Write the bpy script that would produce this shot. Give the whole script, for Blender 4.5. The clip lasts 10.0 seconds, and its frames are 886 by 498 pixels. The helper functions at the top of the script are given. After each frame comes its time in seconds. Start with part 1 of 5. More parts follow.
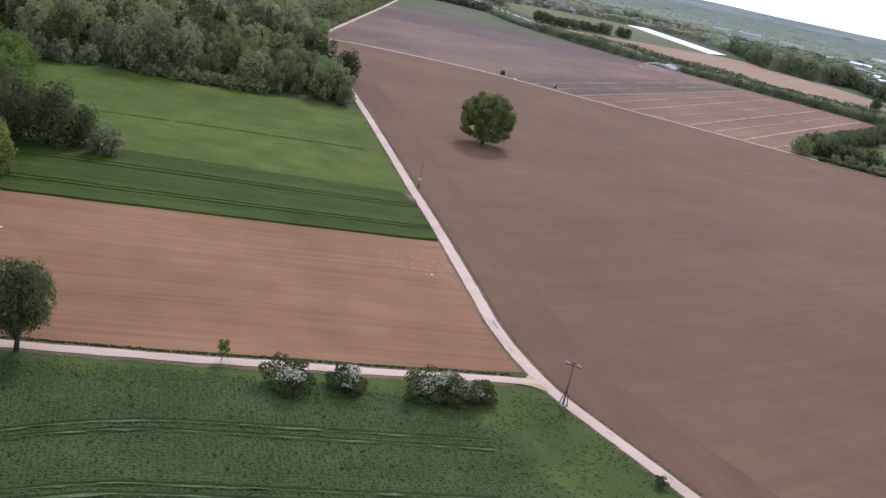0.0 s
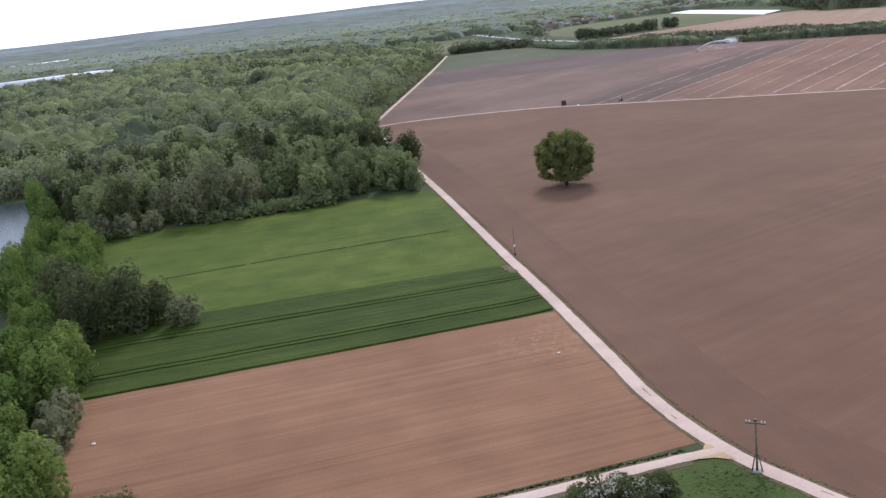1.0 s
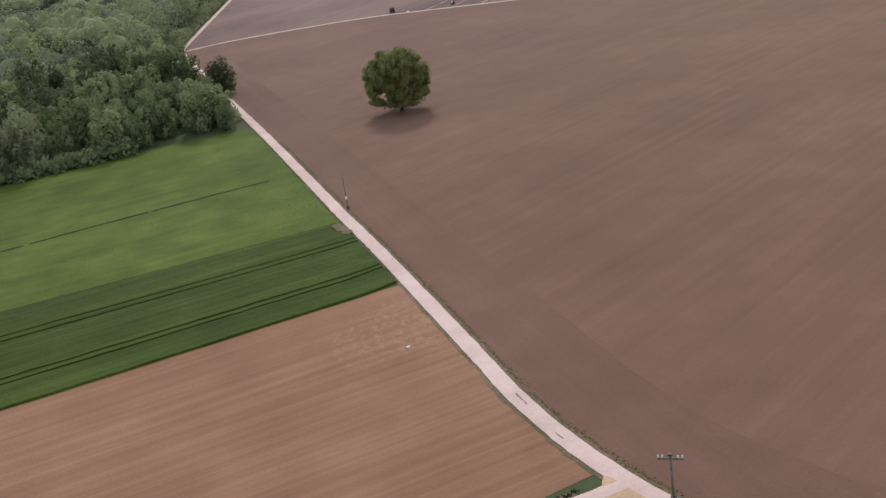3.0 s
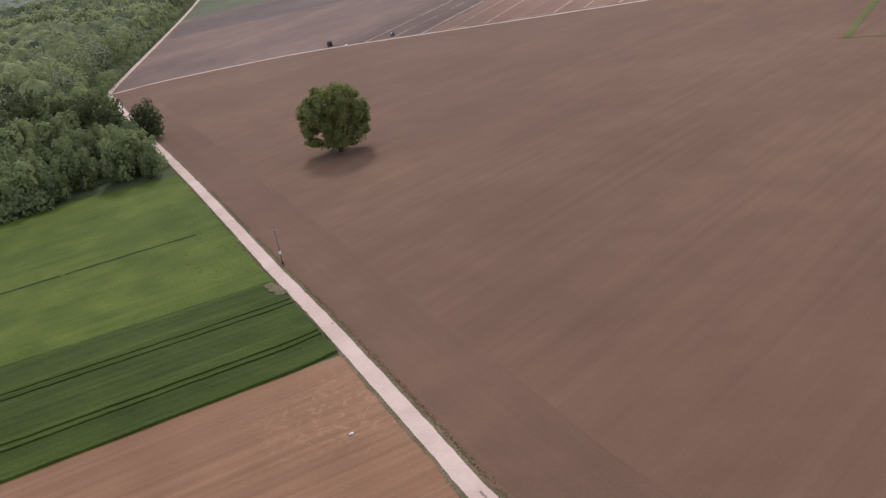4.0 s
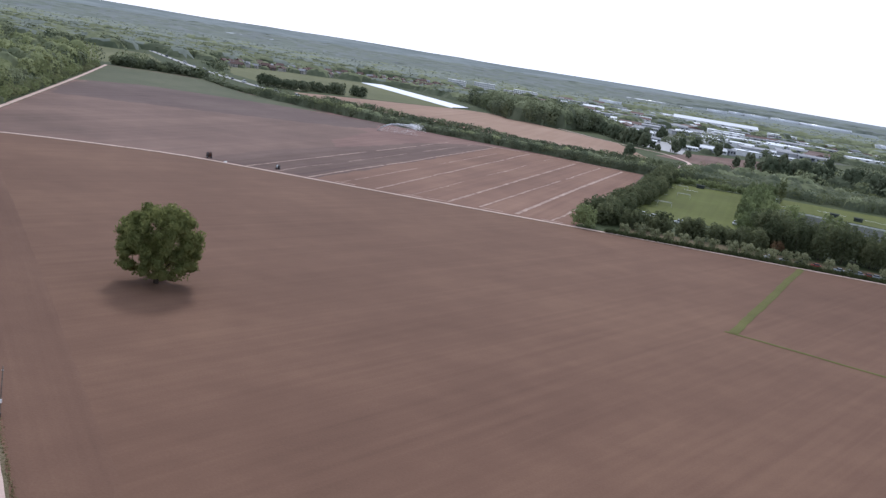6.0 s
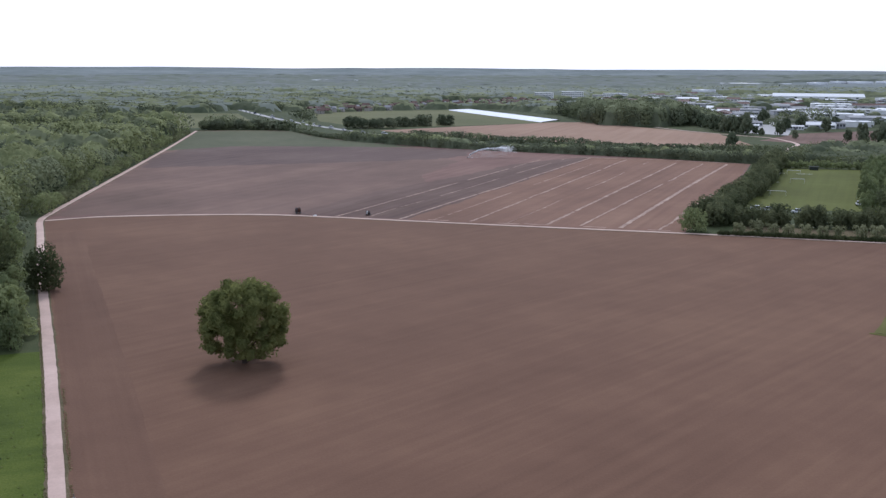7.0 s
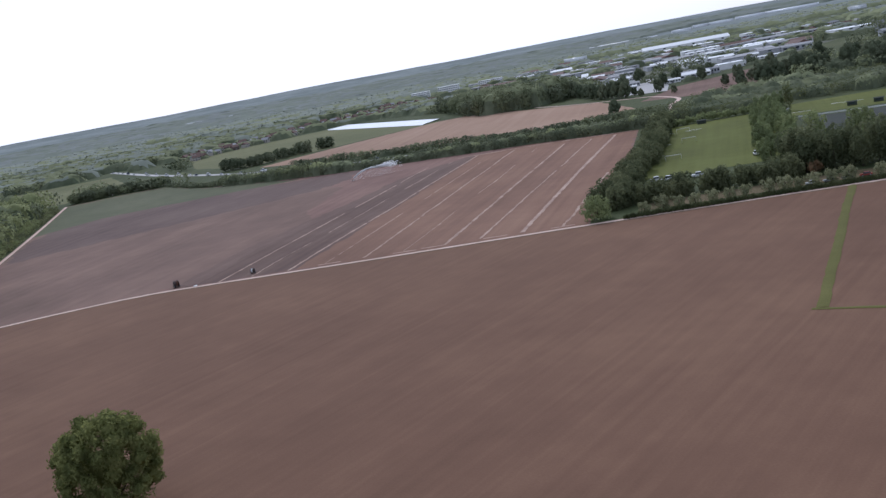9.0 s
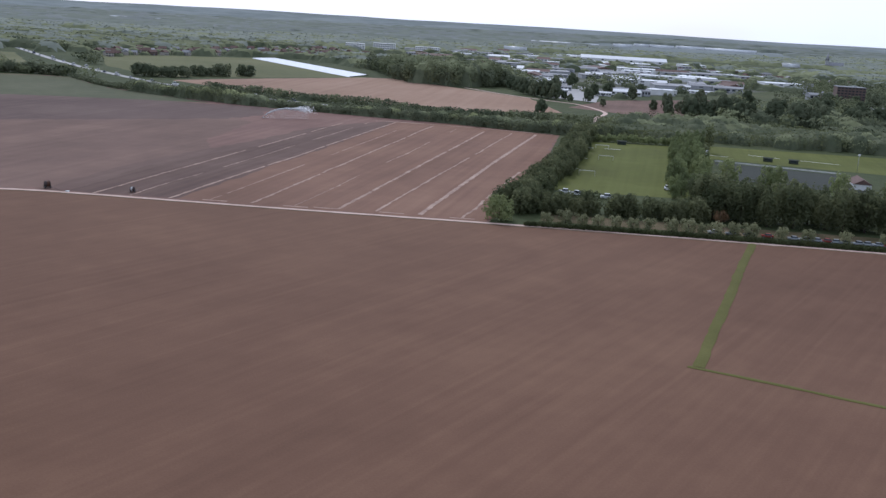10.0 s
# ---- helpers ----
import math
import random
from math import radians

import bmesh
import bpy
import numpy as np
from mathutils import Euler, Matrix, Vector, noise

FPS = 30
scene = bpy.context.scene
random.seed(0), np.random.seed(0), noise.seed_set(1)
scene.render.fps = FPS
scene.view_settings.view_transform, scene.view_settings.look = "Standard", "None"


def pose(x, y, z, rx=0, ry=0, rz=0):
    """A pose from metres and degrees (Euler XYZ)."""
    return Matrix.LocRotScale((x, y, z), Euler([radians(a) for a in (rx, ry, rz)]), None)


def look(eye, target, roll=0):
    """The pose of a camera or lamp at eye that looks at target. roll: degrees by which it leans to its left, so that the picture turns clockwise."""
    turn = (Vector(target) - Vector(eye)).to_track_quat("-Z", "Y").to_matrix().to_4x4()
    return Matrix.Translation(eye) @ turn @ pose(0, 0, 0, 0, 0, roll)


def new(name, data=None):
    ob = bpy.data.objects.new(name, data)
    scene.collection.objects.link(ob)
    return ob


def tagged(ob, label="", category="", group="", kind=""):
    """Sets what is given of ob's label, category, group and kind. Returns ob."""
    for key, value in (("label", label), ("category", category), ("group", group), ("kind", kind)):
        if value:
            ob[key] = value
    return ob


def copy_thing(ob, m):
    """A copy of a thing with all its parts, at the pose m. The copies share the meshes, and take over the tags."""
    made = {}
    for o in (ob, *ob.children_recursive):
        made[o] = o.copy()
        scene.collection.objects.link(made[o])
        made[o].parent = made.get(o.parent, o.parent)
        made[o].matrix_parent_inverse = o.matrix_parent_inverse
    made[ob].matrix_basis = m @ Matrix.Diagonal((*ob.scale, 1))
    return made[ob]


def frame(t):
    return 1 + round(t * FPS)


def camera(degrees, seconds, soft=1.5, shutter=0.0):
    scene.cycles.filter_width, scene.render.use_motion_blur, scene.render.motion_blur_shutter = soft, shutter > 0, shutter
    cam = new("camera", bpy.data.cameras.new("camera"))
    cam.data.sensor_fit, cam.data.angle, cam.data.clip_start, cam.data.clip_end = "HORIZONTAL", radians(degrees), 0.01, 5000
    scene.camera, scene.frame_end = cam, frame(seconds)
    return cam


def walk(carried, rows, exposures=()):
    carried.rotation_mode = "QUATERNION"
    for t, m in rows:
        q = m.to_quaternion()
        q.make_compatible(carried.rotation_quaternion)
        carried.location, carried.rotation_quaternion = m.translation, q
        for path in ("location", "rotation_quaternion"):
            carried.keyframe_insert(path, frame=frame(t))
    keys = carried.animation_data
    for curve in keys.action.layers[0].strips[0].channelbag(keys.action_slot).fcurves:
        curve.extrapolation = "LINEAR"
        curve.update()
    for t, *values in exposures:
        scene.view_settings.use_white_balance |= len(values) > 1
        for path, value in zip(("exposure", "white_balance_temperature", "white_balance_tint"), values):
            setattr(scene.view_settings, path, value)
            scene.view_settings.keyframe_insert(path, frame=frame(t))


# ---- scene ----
cam = camera(47.36, 10.0, soft=1.4)
# seconds, place in metres, heading, tilt, lean to the right
ROWS = [
    (0.0, 0.05, 0.03, 63.25, -4.27, -16.69, -12.40),
    (0.3, 1.28, 7.17, 63.31, -1.65, -16.72, -10.02),
    (0.5, 0.64, 11.34, 62.15, -0.67, -15.66, -2.34),
    (0.7, 0.55, 16.05, 63.33, 1.91, -15.19, 4.38),
    (1.0, 1.43, 21.51, 63.74, 2.21, -14.08, 6.59),
    (1.3, 1.66, 27.78, 64.01, 1.33, -12.33, 10.88),
    (1.5, 2.13, 31.75, 63.85, 0.99, -11.91, 12.85),
    (1.7, 2.73, 35.77, 64.05, 0.08, -13.61, 11.37),
    (2.0, 4.15, 41.29, 63.71, -1.51, -15.65, 8.56),
    (2.2, 4.32, 45.16, 63.91, -3.29, -17.31, 7.64),
    (3.3, 8.23, 65.57, 62.76, -6.35, -20.83, 9.64),
    (3.5, 9.03, 69.56, 62.22, -6.77, -20.40, 9.72),
    (3.7, 9.90, 73.83, 61.71, -8.40, -19.89, 11.28),
    (4.0, 10.91, 79.82, 60.37, -9.08, -19.47, 10.87),
    (4.3, 13.79, 85.69, 59.40, -10.60, -19.60, 8.71),
    (4.5, 14.84, 89.15, 59.52, -13.95, -19.88, 7.48),
    (4.8, 16.08, 93.93, 59.10, -12.15, -19.14, 13.74),
    (5.0, 19.36, 97.54, 58.62, -13.18, -18.18, 6.07),
    (5.2, 21.32, 101.08, 58.71, -18.45, -17.32, -5.14),
    (5.5, 21.61, 106.64, 59.44, -15.81, -14.76, -5.27),
    (5.7, 24.24, 110.37, 59.69, -15.03, -13.14, -10.16),
    (6.0, 25.06, 116.25, 59.88, -17.40, -10.91, -9.17),
    (6.2, 25.98, 120.12, 59.90, -14.56, -9.97, -5.45),
    (7.3, 34.79, 137.37, 62.74, -12.10, -10.45, 0.94),
    (7.5, 35.76, 140.17, 63.07, -15.30, -11.06, 2.31),
    (7.7, 36.64, 142.83, 63.54, -15.67, -11.49, -1.28),
    (8.0, 39.31, 147.27, 65.16, -14.56, -9.82, 0.14),
    (8.3, 40.23, 151.83, 65.25, -15.50, -10.08, 3.61),
    (8.5, 41.51, 154.52, 65.59, -14.08, -10.57, 5.83),
    (8.7, 43.99, 157.51, 66.04, -13.44, -10.16, 8.37),
    (9.0, 46.13, 162.27, 66.51, -16.09, -10.55, 10.73),
    (9.3, 47.92, 166.09, 66.28, -18.43, -10.98, 7.98),
    (9.5, 49.13, 168.19, 66.27, -19.98, -11.85, 2.47),
    (9.7, 50.54, 170.72, 66.58, -20.42, -12.12, 2.23),
    (10.0, 52.63, 174.77, 68.01, -21.93, -12.94, -3.43),
]
# the film's camera stops down as more sky comes into view
EXPOSURES = [(0, -0.58, 5700, 13), (2.0, -0.58, 5700, 13), (3.5, -0.74, 6120, 14), (4.7, -0.74, 6030, 14), (5.5, -0.72, 5640, 13), (6.0, -0.76, 5610, 13), (7.5, -1.02, 5560, 14), (10, -1.06, 5560, 14)]
walk(cam, [(t, pose(x, y, z, 90 + tilt, 0, yaw) @ pose(0, 0, 0, 0, 0, -lean)) for t, x, y, z, yaw, tilt, lean in ROWS], EXPOSURES)

# ---- sky and sun ----
SUN_UP, SUN_SIDE = 40.0, 9.0
world = bpy.data.worlds.new("sky")
scene.world = world
world.use_nodes = True
wn = world.node_tree
sky = wn.nodes.new("ShaderNodeTexSky")
sky.sky_type, sky.sun_disc = "NISHITA", False
sky.sun_elevation, sky.sun_rotation = radians(SUN_UP), radians(SUN_SIDE)
sky.air_density, sky.dust_density, sky.ozone_density, sky.altitude = 1.0, 1.5, 1.0, 100
# a thin white veil of cloud, torn open here and there
coords = wn.nodes.new("ShaderNodeTexCoord")
veil = wn.nodes.new("ShaderNodeTexNoise")
veil.inputs["Scale"].default_value, veil.inputs["Detail"].default_value = 2.2, 5.0
tear = wn.nodes.new("ShaderNodeMapRange")
for k, v in zip(range(1, 5), (0.34, 0.58, 0.55, 0.96)):
    tear.inputs[k].default_value = v
cloud = wn.nodes.new("ShaderNodeMix")
cloud.data_type = "RGBA"
cloud.inputs[7].default_value = (9.3, 9.8, 10.8, 1)
wn.links.new(coords.outputs["Generated"], veil.inputs["Vector"])
wn.links.new(veil.outputs[0], tear.inputs[0])
wn.links.new(tear.outputs[0], cloud.inputs[0])
wn.links.new(sky.outputs[0], cloud.inputs[6])
# the haze is brighter towards the sun
axes = wn.nodes.new("ShaderNodeSeparateXYZ")
toward = wn.nodes.new("ShaderNodeMapRange")
for k, v in zip(range(1, 5), (-1.0, 1.0, 1.35, 1.9)):
    toward.inputs[k].default_value = v
glow = wn.nodes.new("ShaderNodeVectorMath")
glow.operation = "SCALE"
wn.links.new(coords.outputs["Generated"], axes.inputs[0])
wn.links.new(axes.outputs[1], toward.inputs[0])
wn.links.new(cloud.outputs[2], glow.inputs[0])
# the veil thins out overhead
thin = wn.nodes.new("ShaderNodeMapRange")
thin.interpolation_type = "SMOOTHSTEP"
for k, v in zip(range(1, 5), (0.0, 0.75, 1.0, 0.6)):
    thin.inputs[k].default_value = v
veiled = wn.nodes.new("ShaderNodeMath")
veiled.operation = "MULTIPLY"
wn.links.new(axes.outputs[2], thin.inputs[0])
wn.links.new(toward.outputs[0], veiled.inputs[0])
wn.links.new(thin.outputs[0], veiled.inputs[1])
wn.links.new(veiled.outputs[0], glow.inputs["Scale"])
wn.links.new(glow.outputs[0], wn.nodes["Background"].inputs[0])
wn.nodes["Background"].inputs[1].default_value = 0.13
sun = new("sun", bpy.data.lights.new("sun", "SUN"))
sun.data.energy, sun.data.angle, sun.data.color = 3.1, radians(11.0), (1.0, 0.93, 0.84)
az, el = radians(SUN_SIDE), radians(SUN_UP)
sun.matrix_world = look((math.sin(az) * math.cos(el) * 100, math.cos(az) * math.cos(el) * 100, math.sin(el) * 100), (0, 0, 0))


# ---- materials ----
def material(name, rough=0.9, spec=0.3):
    m = bpy.data.materials.new(name)
    m.use_nodes = True
    b = m.node_tree.nodes["Principled BSDF"]
    b.inputs["Roughness"].default_value, b.inputs["Specular IOR Level"].default_value = rough, spec
    return m, m.node_tree, b


def node(nt, kind, **values):
    n = nt.nodes.new(kind)
    for key, v in values.items():
        n.inputs[key.replace("_", " ")].default_value = v
    return n


def noise_at(nt, scale, detail=4.0, turn=0.0, stretch=(1, 1, 1), rough=0.55):
    tc = nt.nodes.new("ShaderNodeTexCoord")
    mp = nt.nodes.new("ShaderNodeMapping")
    mp.vector_type = "TEXTURE"
    mp.inputs["Rotation"].default_value = (0, 0, radians(turn))
    mp.inputs["Scale"].default_value = stretch
    n = node(nt, "ShaderNodeTexNoise", Scale=scale, Detail=detail, Roughness=rough)
    nt.links.new(tc.outputs["Object"], mp.inputs[0])
    nt.links.new(mp.outputs[0], n.inputs["Vector"])
    return n.outputs[0]


def blend_sum(nt, terms):
    out = None
    for socket, weight in terms:
        n = nt.nodes.new("ShaderNodeMath")
        n.operation = "MULTIPLY_ADD"
        nt.links.new(socket, n.inputs[0])
        n.inputs[1].default_value = weight
        if out is None:
            n.inputs[2].default_value = 0.5 - 0.5 * sum(w for _, w in terms)
        else:
            nt.links.new(out, n.inputs[2])
        out = n.outputs[0]
    return out


def ramp(nt, socket, stops):
    r = nt.nodes.new("ShaderNodeValToRGB")
    e = r.color_ramp.elements
    while len(e) < len(stops):
        e.new(0.5)
    for el_, (at, col) in zip(e, stops):
        el_.position, el_.color = at, (*col, 1)
    nt.links.new(socket, r.inputs[0])
    return r.outputs[0]


def bumped(nt, b, socket, strength, distance):
    n = node(nt, "ShaderNodeBump", Strength=strength, Distance=distance)
    nt.links.new(socket, n.inputs["Height"])
    nt.links.new(n.outputs[0], b.inputs["Normal"])


def ground_mat(name, stops, turn=None, streak=1.0, big=0.9, mid=0.7, fine=0.6, big_scale=0.014, rough=0.95, relief=0.12, row=0.35, length=40.0, lines=None, scuffs=None):
    """Earth or grass: large patches, middle mottling, fine grain and, with turn, streaks along that heading."""
    m, nt, b = material(name, rough, 0.15)
    grain = noise_at(nt, 2.2, 5.0)
    terms = [(noise_at(nt, big_scale, 3.0), big), (noise_at(nt, 0.11, 4.0), mid), (grain, fine)]
    tall = grain
    if turn is not None:
        rows = noise_at(nt, row, 2.0, turn, (length, 1, 1))
        wide = noise_at(nt, row * 0.22, 2.0, turn, (length * 2, 1, 1))
        terms += [(rows, streak), (wide, streak * 0.6)]
        tall = blend_sum(nt, [(grain, 0.7), (rows, 0.25)])
    if lines:
        # thin separate marks of the harrow: spacing, length, weight
        thin_ = noise_at(nt, lines[0], 2.0, turn, (lines[1], 1, 1), 0.4)
        where_ = noise_at(nt, 0.03, 3.0)
        terms.append((ramp(nt, thin_, [(0.56, (0.5, 0.5, 0.5)), (0.64, (1, 1, 1))]), lines[2]))
        dark_ = noise_at(nt, lines[0] * 0.8, 2.0, turn + 0.6, (lines[1] * 0.7, 1, 1), 0.4)
        terms.append((ramp(nt, dark_, [(0.33, (0, 0, 0)), (0.4, (0.5, 0.5, 0.5))]), lines[2]))
        terms.append((where_, 0.3))
    if scuffs:
        # pale scuffs where machines turn: middle x, y, reach
        tc = nt.nodes.new("ShaderNodeTexCoord")
        far_ = nt.nodes.new("ShaderNodeVectorMath")
        far_.operation = "DISTANCE"
        far_.inputs[1].default_value = (scuffs[0], scuffs[1], 0.03)
        nt.links.new(tc.outputs["Object"], far_.inputs[0])
        fall = node(nt, "ShaderNodeMapRange", From_Min=scuffs[2], From_Max=scuffs[2] * 0.3)
        nt.links.new(far_.outputs["Value"], fall.inputs[0])
        swirl = node(nt, "ShaderNodeTexNoise", Scale=0.6, Detail=6.0, Roughness=0.75, Distortion=1.2)
        nt.links.new(tc.outputs["Object"], swirl.inputs["Vector"])
        mark_ = nt.nodes.new("ShaderNodeMath")
        mark_.operation = "MULTIPLY_ADD"
        nt.links.new(ramp(nt, swirl.outputs[0], [(0.5, (0, 0, 0)), (0.66, (1, 1, 1))]), mark_.inputs[0])
        nt.links.new(fall.outputs[0], mark_.inputs[1])
        mark_.inputs[2].default_value = 0.5
        terms.append((mark_.outputs[0], 0.5))
    nt.links.new(ramp(nt, blend_sum(nt, terms), stops), b.inputs["Base Color"])
    bumped(nt, b, tall, 0.9, relief)
    return m


def leaf_mat(name, dark, mid, light, patch=0.12, glow=0.28, gloss=0.03, through_tint=(1.5, 1.5, 1.45)):
    """Leaves: each one a little different, whole boughs lighter or darker, light passing through."""
    m, nt, b = material(name, 0.85, gloss)
    geo = nt.nodes.new("ShaderNodeNewGeometry")
    info = nt.nodes.new("ShaderNodeObjectInfo")
    f = blend_sum(nt, [(geo.outputs["Random Per Island"], 0.12), (noise_at(nt, patch, 3.0), 1.4), (info.outputs["Random"], 0.5)])
    col = ramp(nt, f, [(0.15, dark), (0.5, mid), (0.85, light)])
    nt.links.new(col, b.inputs["Base Color"])
    tr = nt.nodes.new("ShaderNodeBsdfTranslucent")
    clear = nt.nodes.new("ShaderNodeVectorMath")
    clear.operation = "MULTIPLY"
    clear.inputs[1].default_value = through_tint
    nt.links.new(col, clear.inputs[0])
    nt.links.new(clear.outputs[0], tr.inputs[0])
    mix = nt.nodes.new("ShaderNodeMixShader")
    mix.inputs[0].default_value = glow
    out = nt.nodes["Material Output"]
    nt.links.new(b.outputs[0], mix.inputs[1])
    nt.links.new(tr.outputs[0], mix.inputs[2])
    nt.links.new(mix.outputs[0], out.inputs[0])
    return m


def plain_mat(name, col, rough=0.6, metal=0.0, vary=0.25, scale=1.5, spec=0.4):
    m, nt, b = material(name, rough, spec)
    b.inputs["Metallic"].default_value = metal
    lo, hi = [c * (1 - vary) for c in col], [min(1, c * (1 + vary)) for c in col]
    f = blend_sum(nt, [(noise_at(nt, scale, 5.0), 1.2), (noise_at(nt, scale * 0.15, 3.0), 0.8)])
    nt.links.new(ramp(nt, f, [(0.2, lo), (0.8, hi)]), b.inputs["Base Color"])
    return m


soil_big = ground_mat("tilled_soil", [(0.12, (0.118, 0.064, 0.041)), (0.5, (0.175, 0.097, 0.062)), (0.88, (0.248, 0.144, 0.089))], 36.0, 0.24, 0.62, 0.3, 0.26, big_scale=0.009, relief=0.06, row=0.5, length=24, lines=(0.34, 60.0, 0.1))
soil_head = ground_mat("headland_soil", [(0.12, (0.115, 0.062, 0.041)), (0.5, (0.169, 0.094, 0.061)), (0.88, (0.238, 0.139, 0.087))], 101.0, 0.32, 0.6, 0.35, 0.3, row=0.4, length=60)
soil_pale = ground_mat("pale_soil", [(0.12, (0.182, 0.092, 0.052)), (0.5, (0.267, 0.140, 0.080)), (0.88, (0.358, 0.202, 0.120))], 15.6, 0.55, 1.0, 0.4, 0.3, row=0.7, length=40, lines=(1.3, 80.0, 0.17), scuffs=(12.5, 198.0, 15.0))
soil_far = ground_mat("crusted_soil", [(0.12, (0.150, 0.086, 0.071)), (0.5, (0.219, 0.130, 0.105)), (0.88, (0.295, 0.185, 0.145))], 56.0, 0.55, 0.9, 0.3, 0.25, row=0.25, length=40)
soil_wet = ground_mat("watered_soil", [(0.12, (0.094, 0.058, 0.048)), (0.5, (0.138, 0.088, 0.070)), (0.88, (0.197, 0.130, 0.103))], 56.0, 0.7, 0.8, 0.4, 0.3, row=0.3, length=40)
soil_green = ground_mat("sprouting_soil", [(0.12, (0.132, 0.086, 0.065)), (0.5, (0.195, 0.124, 0.097)), (0.88, (0.258, 0.168, 0.129))], 56.0, 0.5, 1.1, 0.35, 0.25, row=0.2, length=50)
soil_strip = ground_mat("dry_strip", [(0.1, (0.242, 0.157, 0.121)), (0.5, (0.418, 0.294, 0.232)), (0.9, (0.573, 0.431, 0.343))], None, 1, 0.5, 1.4, 0.9)
soil_field2 = ground_mat("fallow_soil", [(0.1, (0.252, 0.161, 0.110)), (0.5, (0.348, 0.224, 0.154)), (0.9, (0.432, 0.299, 0.215))], 60.0, 0.6, 1.0, 0.3, 0.2, row=0.15, length=40, big_scale=0.006)
gravel = ground_mat("pale_gravel", [(0.1, (0.432, 0.302, 0.242)), (0.5, (0.624, 0.456, 0.380)), (0.9, (0.768, 0.593, 0.506))], None, 1, 0.5, 0.9, 0.4, relief=0.015, rough=0.9)
sand = ground_mat("trampled_sand", [(0.1, (0.36, 0.23, 0.13)), (0.5, (0.52, 0.36, 0.21)), (0.9, (0.66, 0.48, 0.31))], None, 1, 0.5, 1.0, 0.6, relief=0.02)
gravel_dirty = ground_mat("worn_gravel", [(0.1, (0.2, 0.14, 0.105)), (0.5, (0.32, 0.235, 0.185)), (0.9, (0.42, 0.33, 0.27))], None, 1, 0.5, 1.2, 1.1, relief=0.06)
# asphalt with hazy glare put into its base colour as a paler tone
asphalt = ground_mat("glare_pale_asphalt", [(0.1, (0.350, 0.342, 0.330)), (0.5, (0.460, 0.446, 0.427)), (0.9, (0.552, 0.531, 0.510))], None, 1, 0.5, 0.8, 0.6, relief=0.02, rough=0.8)
wheat_mat = ground_mat("young_wheat", [(0.1, (0.026, 0.042, 0.004)), (0.5, (0.046, 0.068, 0.009)), (0.9, (0.075, 0.102, 0.016))], 15.0, 1.0, 0.6, 0.6, 0.8, row=0.9, length=25, relief=0.25)
# dark green for wheel tracks and ditch; also painted shade on the leafy crop
wheat_dark = ground_mat("track_and_shade_green", [(0.1, (0.014, 0.023, 0.005)), (0.5, (0.024, 0.038, 0.009)), (0.9, (0.038, 0.054, 0.014))], 15.0, 0.7, relief=0.2)
meadow_mat = ground_mat("meadow_grass", [(0.1, (0.052, 0.075, 0.010)), (0.5, (0.086, 0.116, 0.016)), (0.9, (0.143, 0.167, 0.030))], 15.0, 0.5, 0.9, 0.9, 0.7, row=0.6, length=18, relief=0.2)
crop_mat = ground_mat("leafy_crop", [(0.1, (0.036, 0.052, 0.017)), (0.5, (0.058, 0.08, 0.026)), (0.9, (0.084, 0.112, 0.038))], 13.0, 0.5, 0.7, 1.0, 0.8, row=0.8, length=14, relief=0.2)
verge_mat = ground_mat("rough_grass", [(0.1, (0.046, 0.068, 0.017)), (0.5, (0.076, 0.102, 0.026)), (0.9, (0.125, 0.145, 0.042))], None, 1, 0.6, 1.2, 1.0, relief=0.3)
bank_mat = ground_mat("weedy_earth", [(0.1, (0.081, 0.072, 0.034)), (0.5, (0.150, 0.120, 0.066)), (0.9, (0.263, 0.192, 0.126))], None, 1, 0.6, 1.3, 1.0, relief=0.3)
lime_mat = ground_mat("yellow_green_grass", [(0.1, (0.092, 0.09, 0.026)), (0.5, (0.132, 0.126, 0.037)), (0.9, (0.176, 0.164, 0.054))], None, 1, 0.4, 0.5, 0.5, relief=0.1)
pitch_mat = ground_mat("mown_turf", [(0.1, (0.082, 0.092, 0.021)), (0.5, (0.12, 0.133, 0.031)), (0.9, (0.165, 0.178, 0.049))], 56.0, 0.4, 1.1, 0.4, 0.3, relief=0.04)
country_mat = ground_mat("open_country", [(0.1, (0.04, 0.055, 0.022)), (0.5, (0.07, 0.085, 0.035)), (0.9, (0.12, 0.125, 0.06))], None, 1, 1.2, 0.8, 0.5, big_scale=0.004)
green_far = ground_mat("far_pasture", [(0.1, (0.099, 0.107, 0.046)), (0.5, (0.147, 0.150, 0.067)), (0.9, (0.211, 0.202, 0.102))], None, 1, 1.0, 0.4, 0.3, big_scale=0.006)
court_mat = ground_mat("dark_court", [(0.1, (0.045, 0.05, 0.042)), (0.5, (0.06, 0.065, 0.054)), (0.9, (0.08, 0.084, 0.07))], None, 1, 0.8, 0.4, 0.3, relief=0.01, rough=0.95)

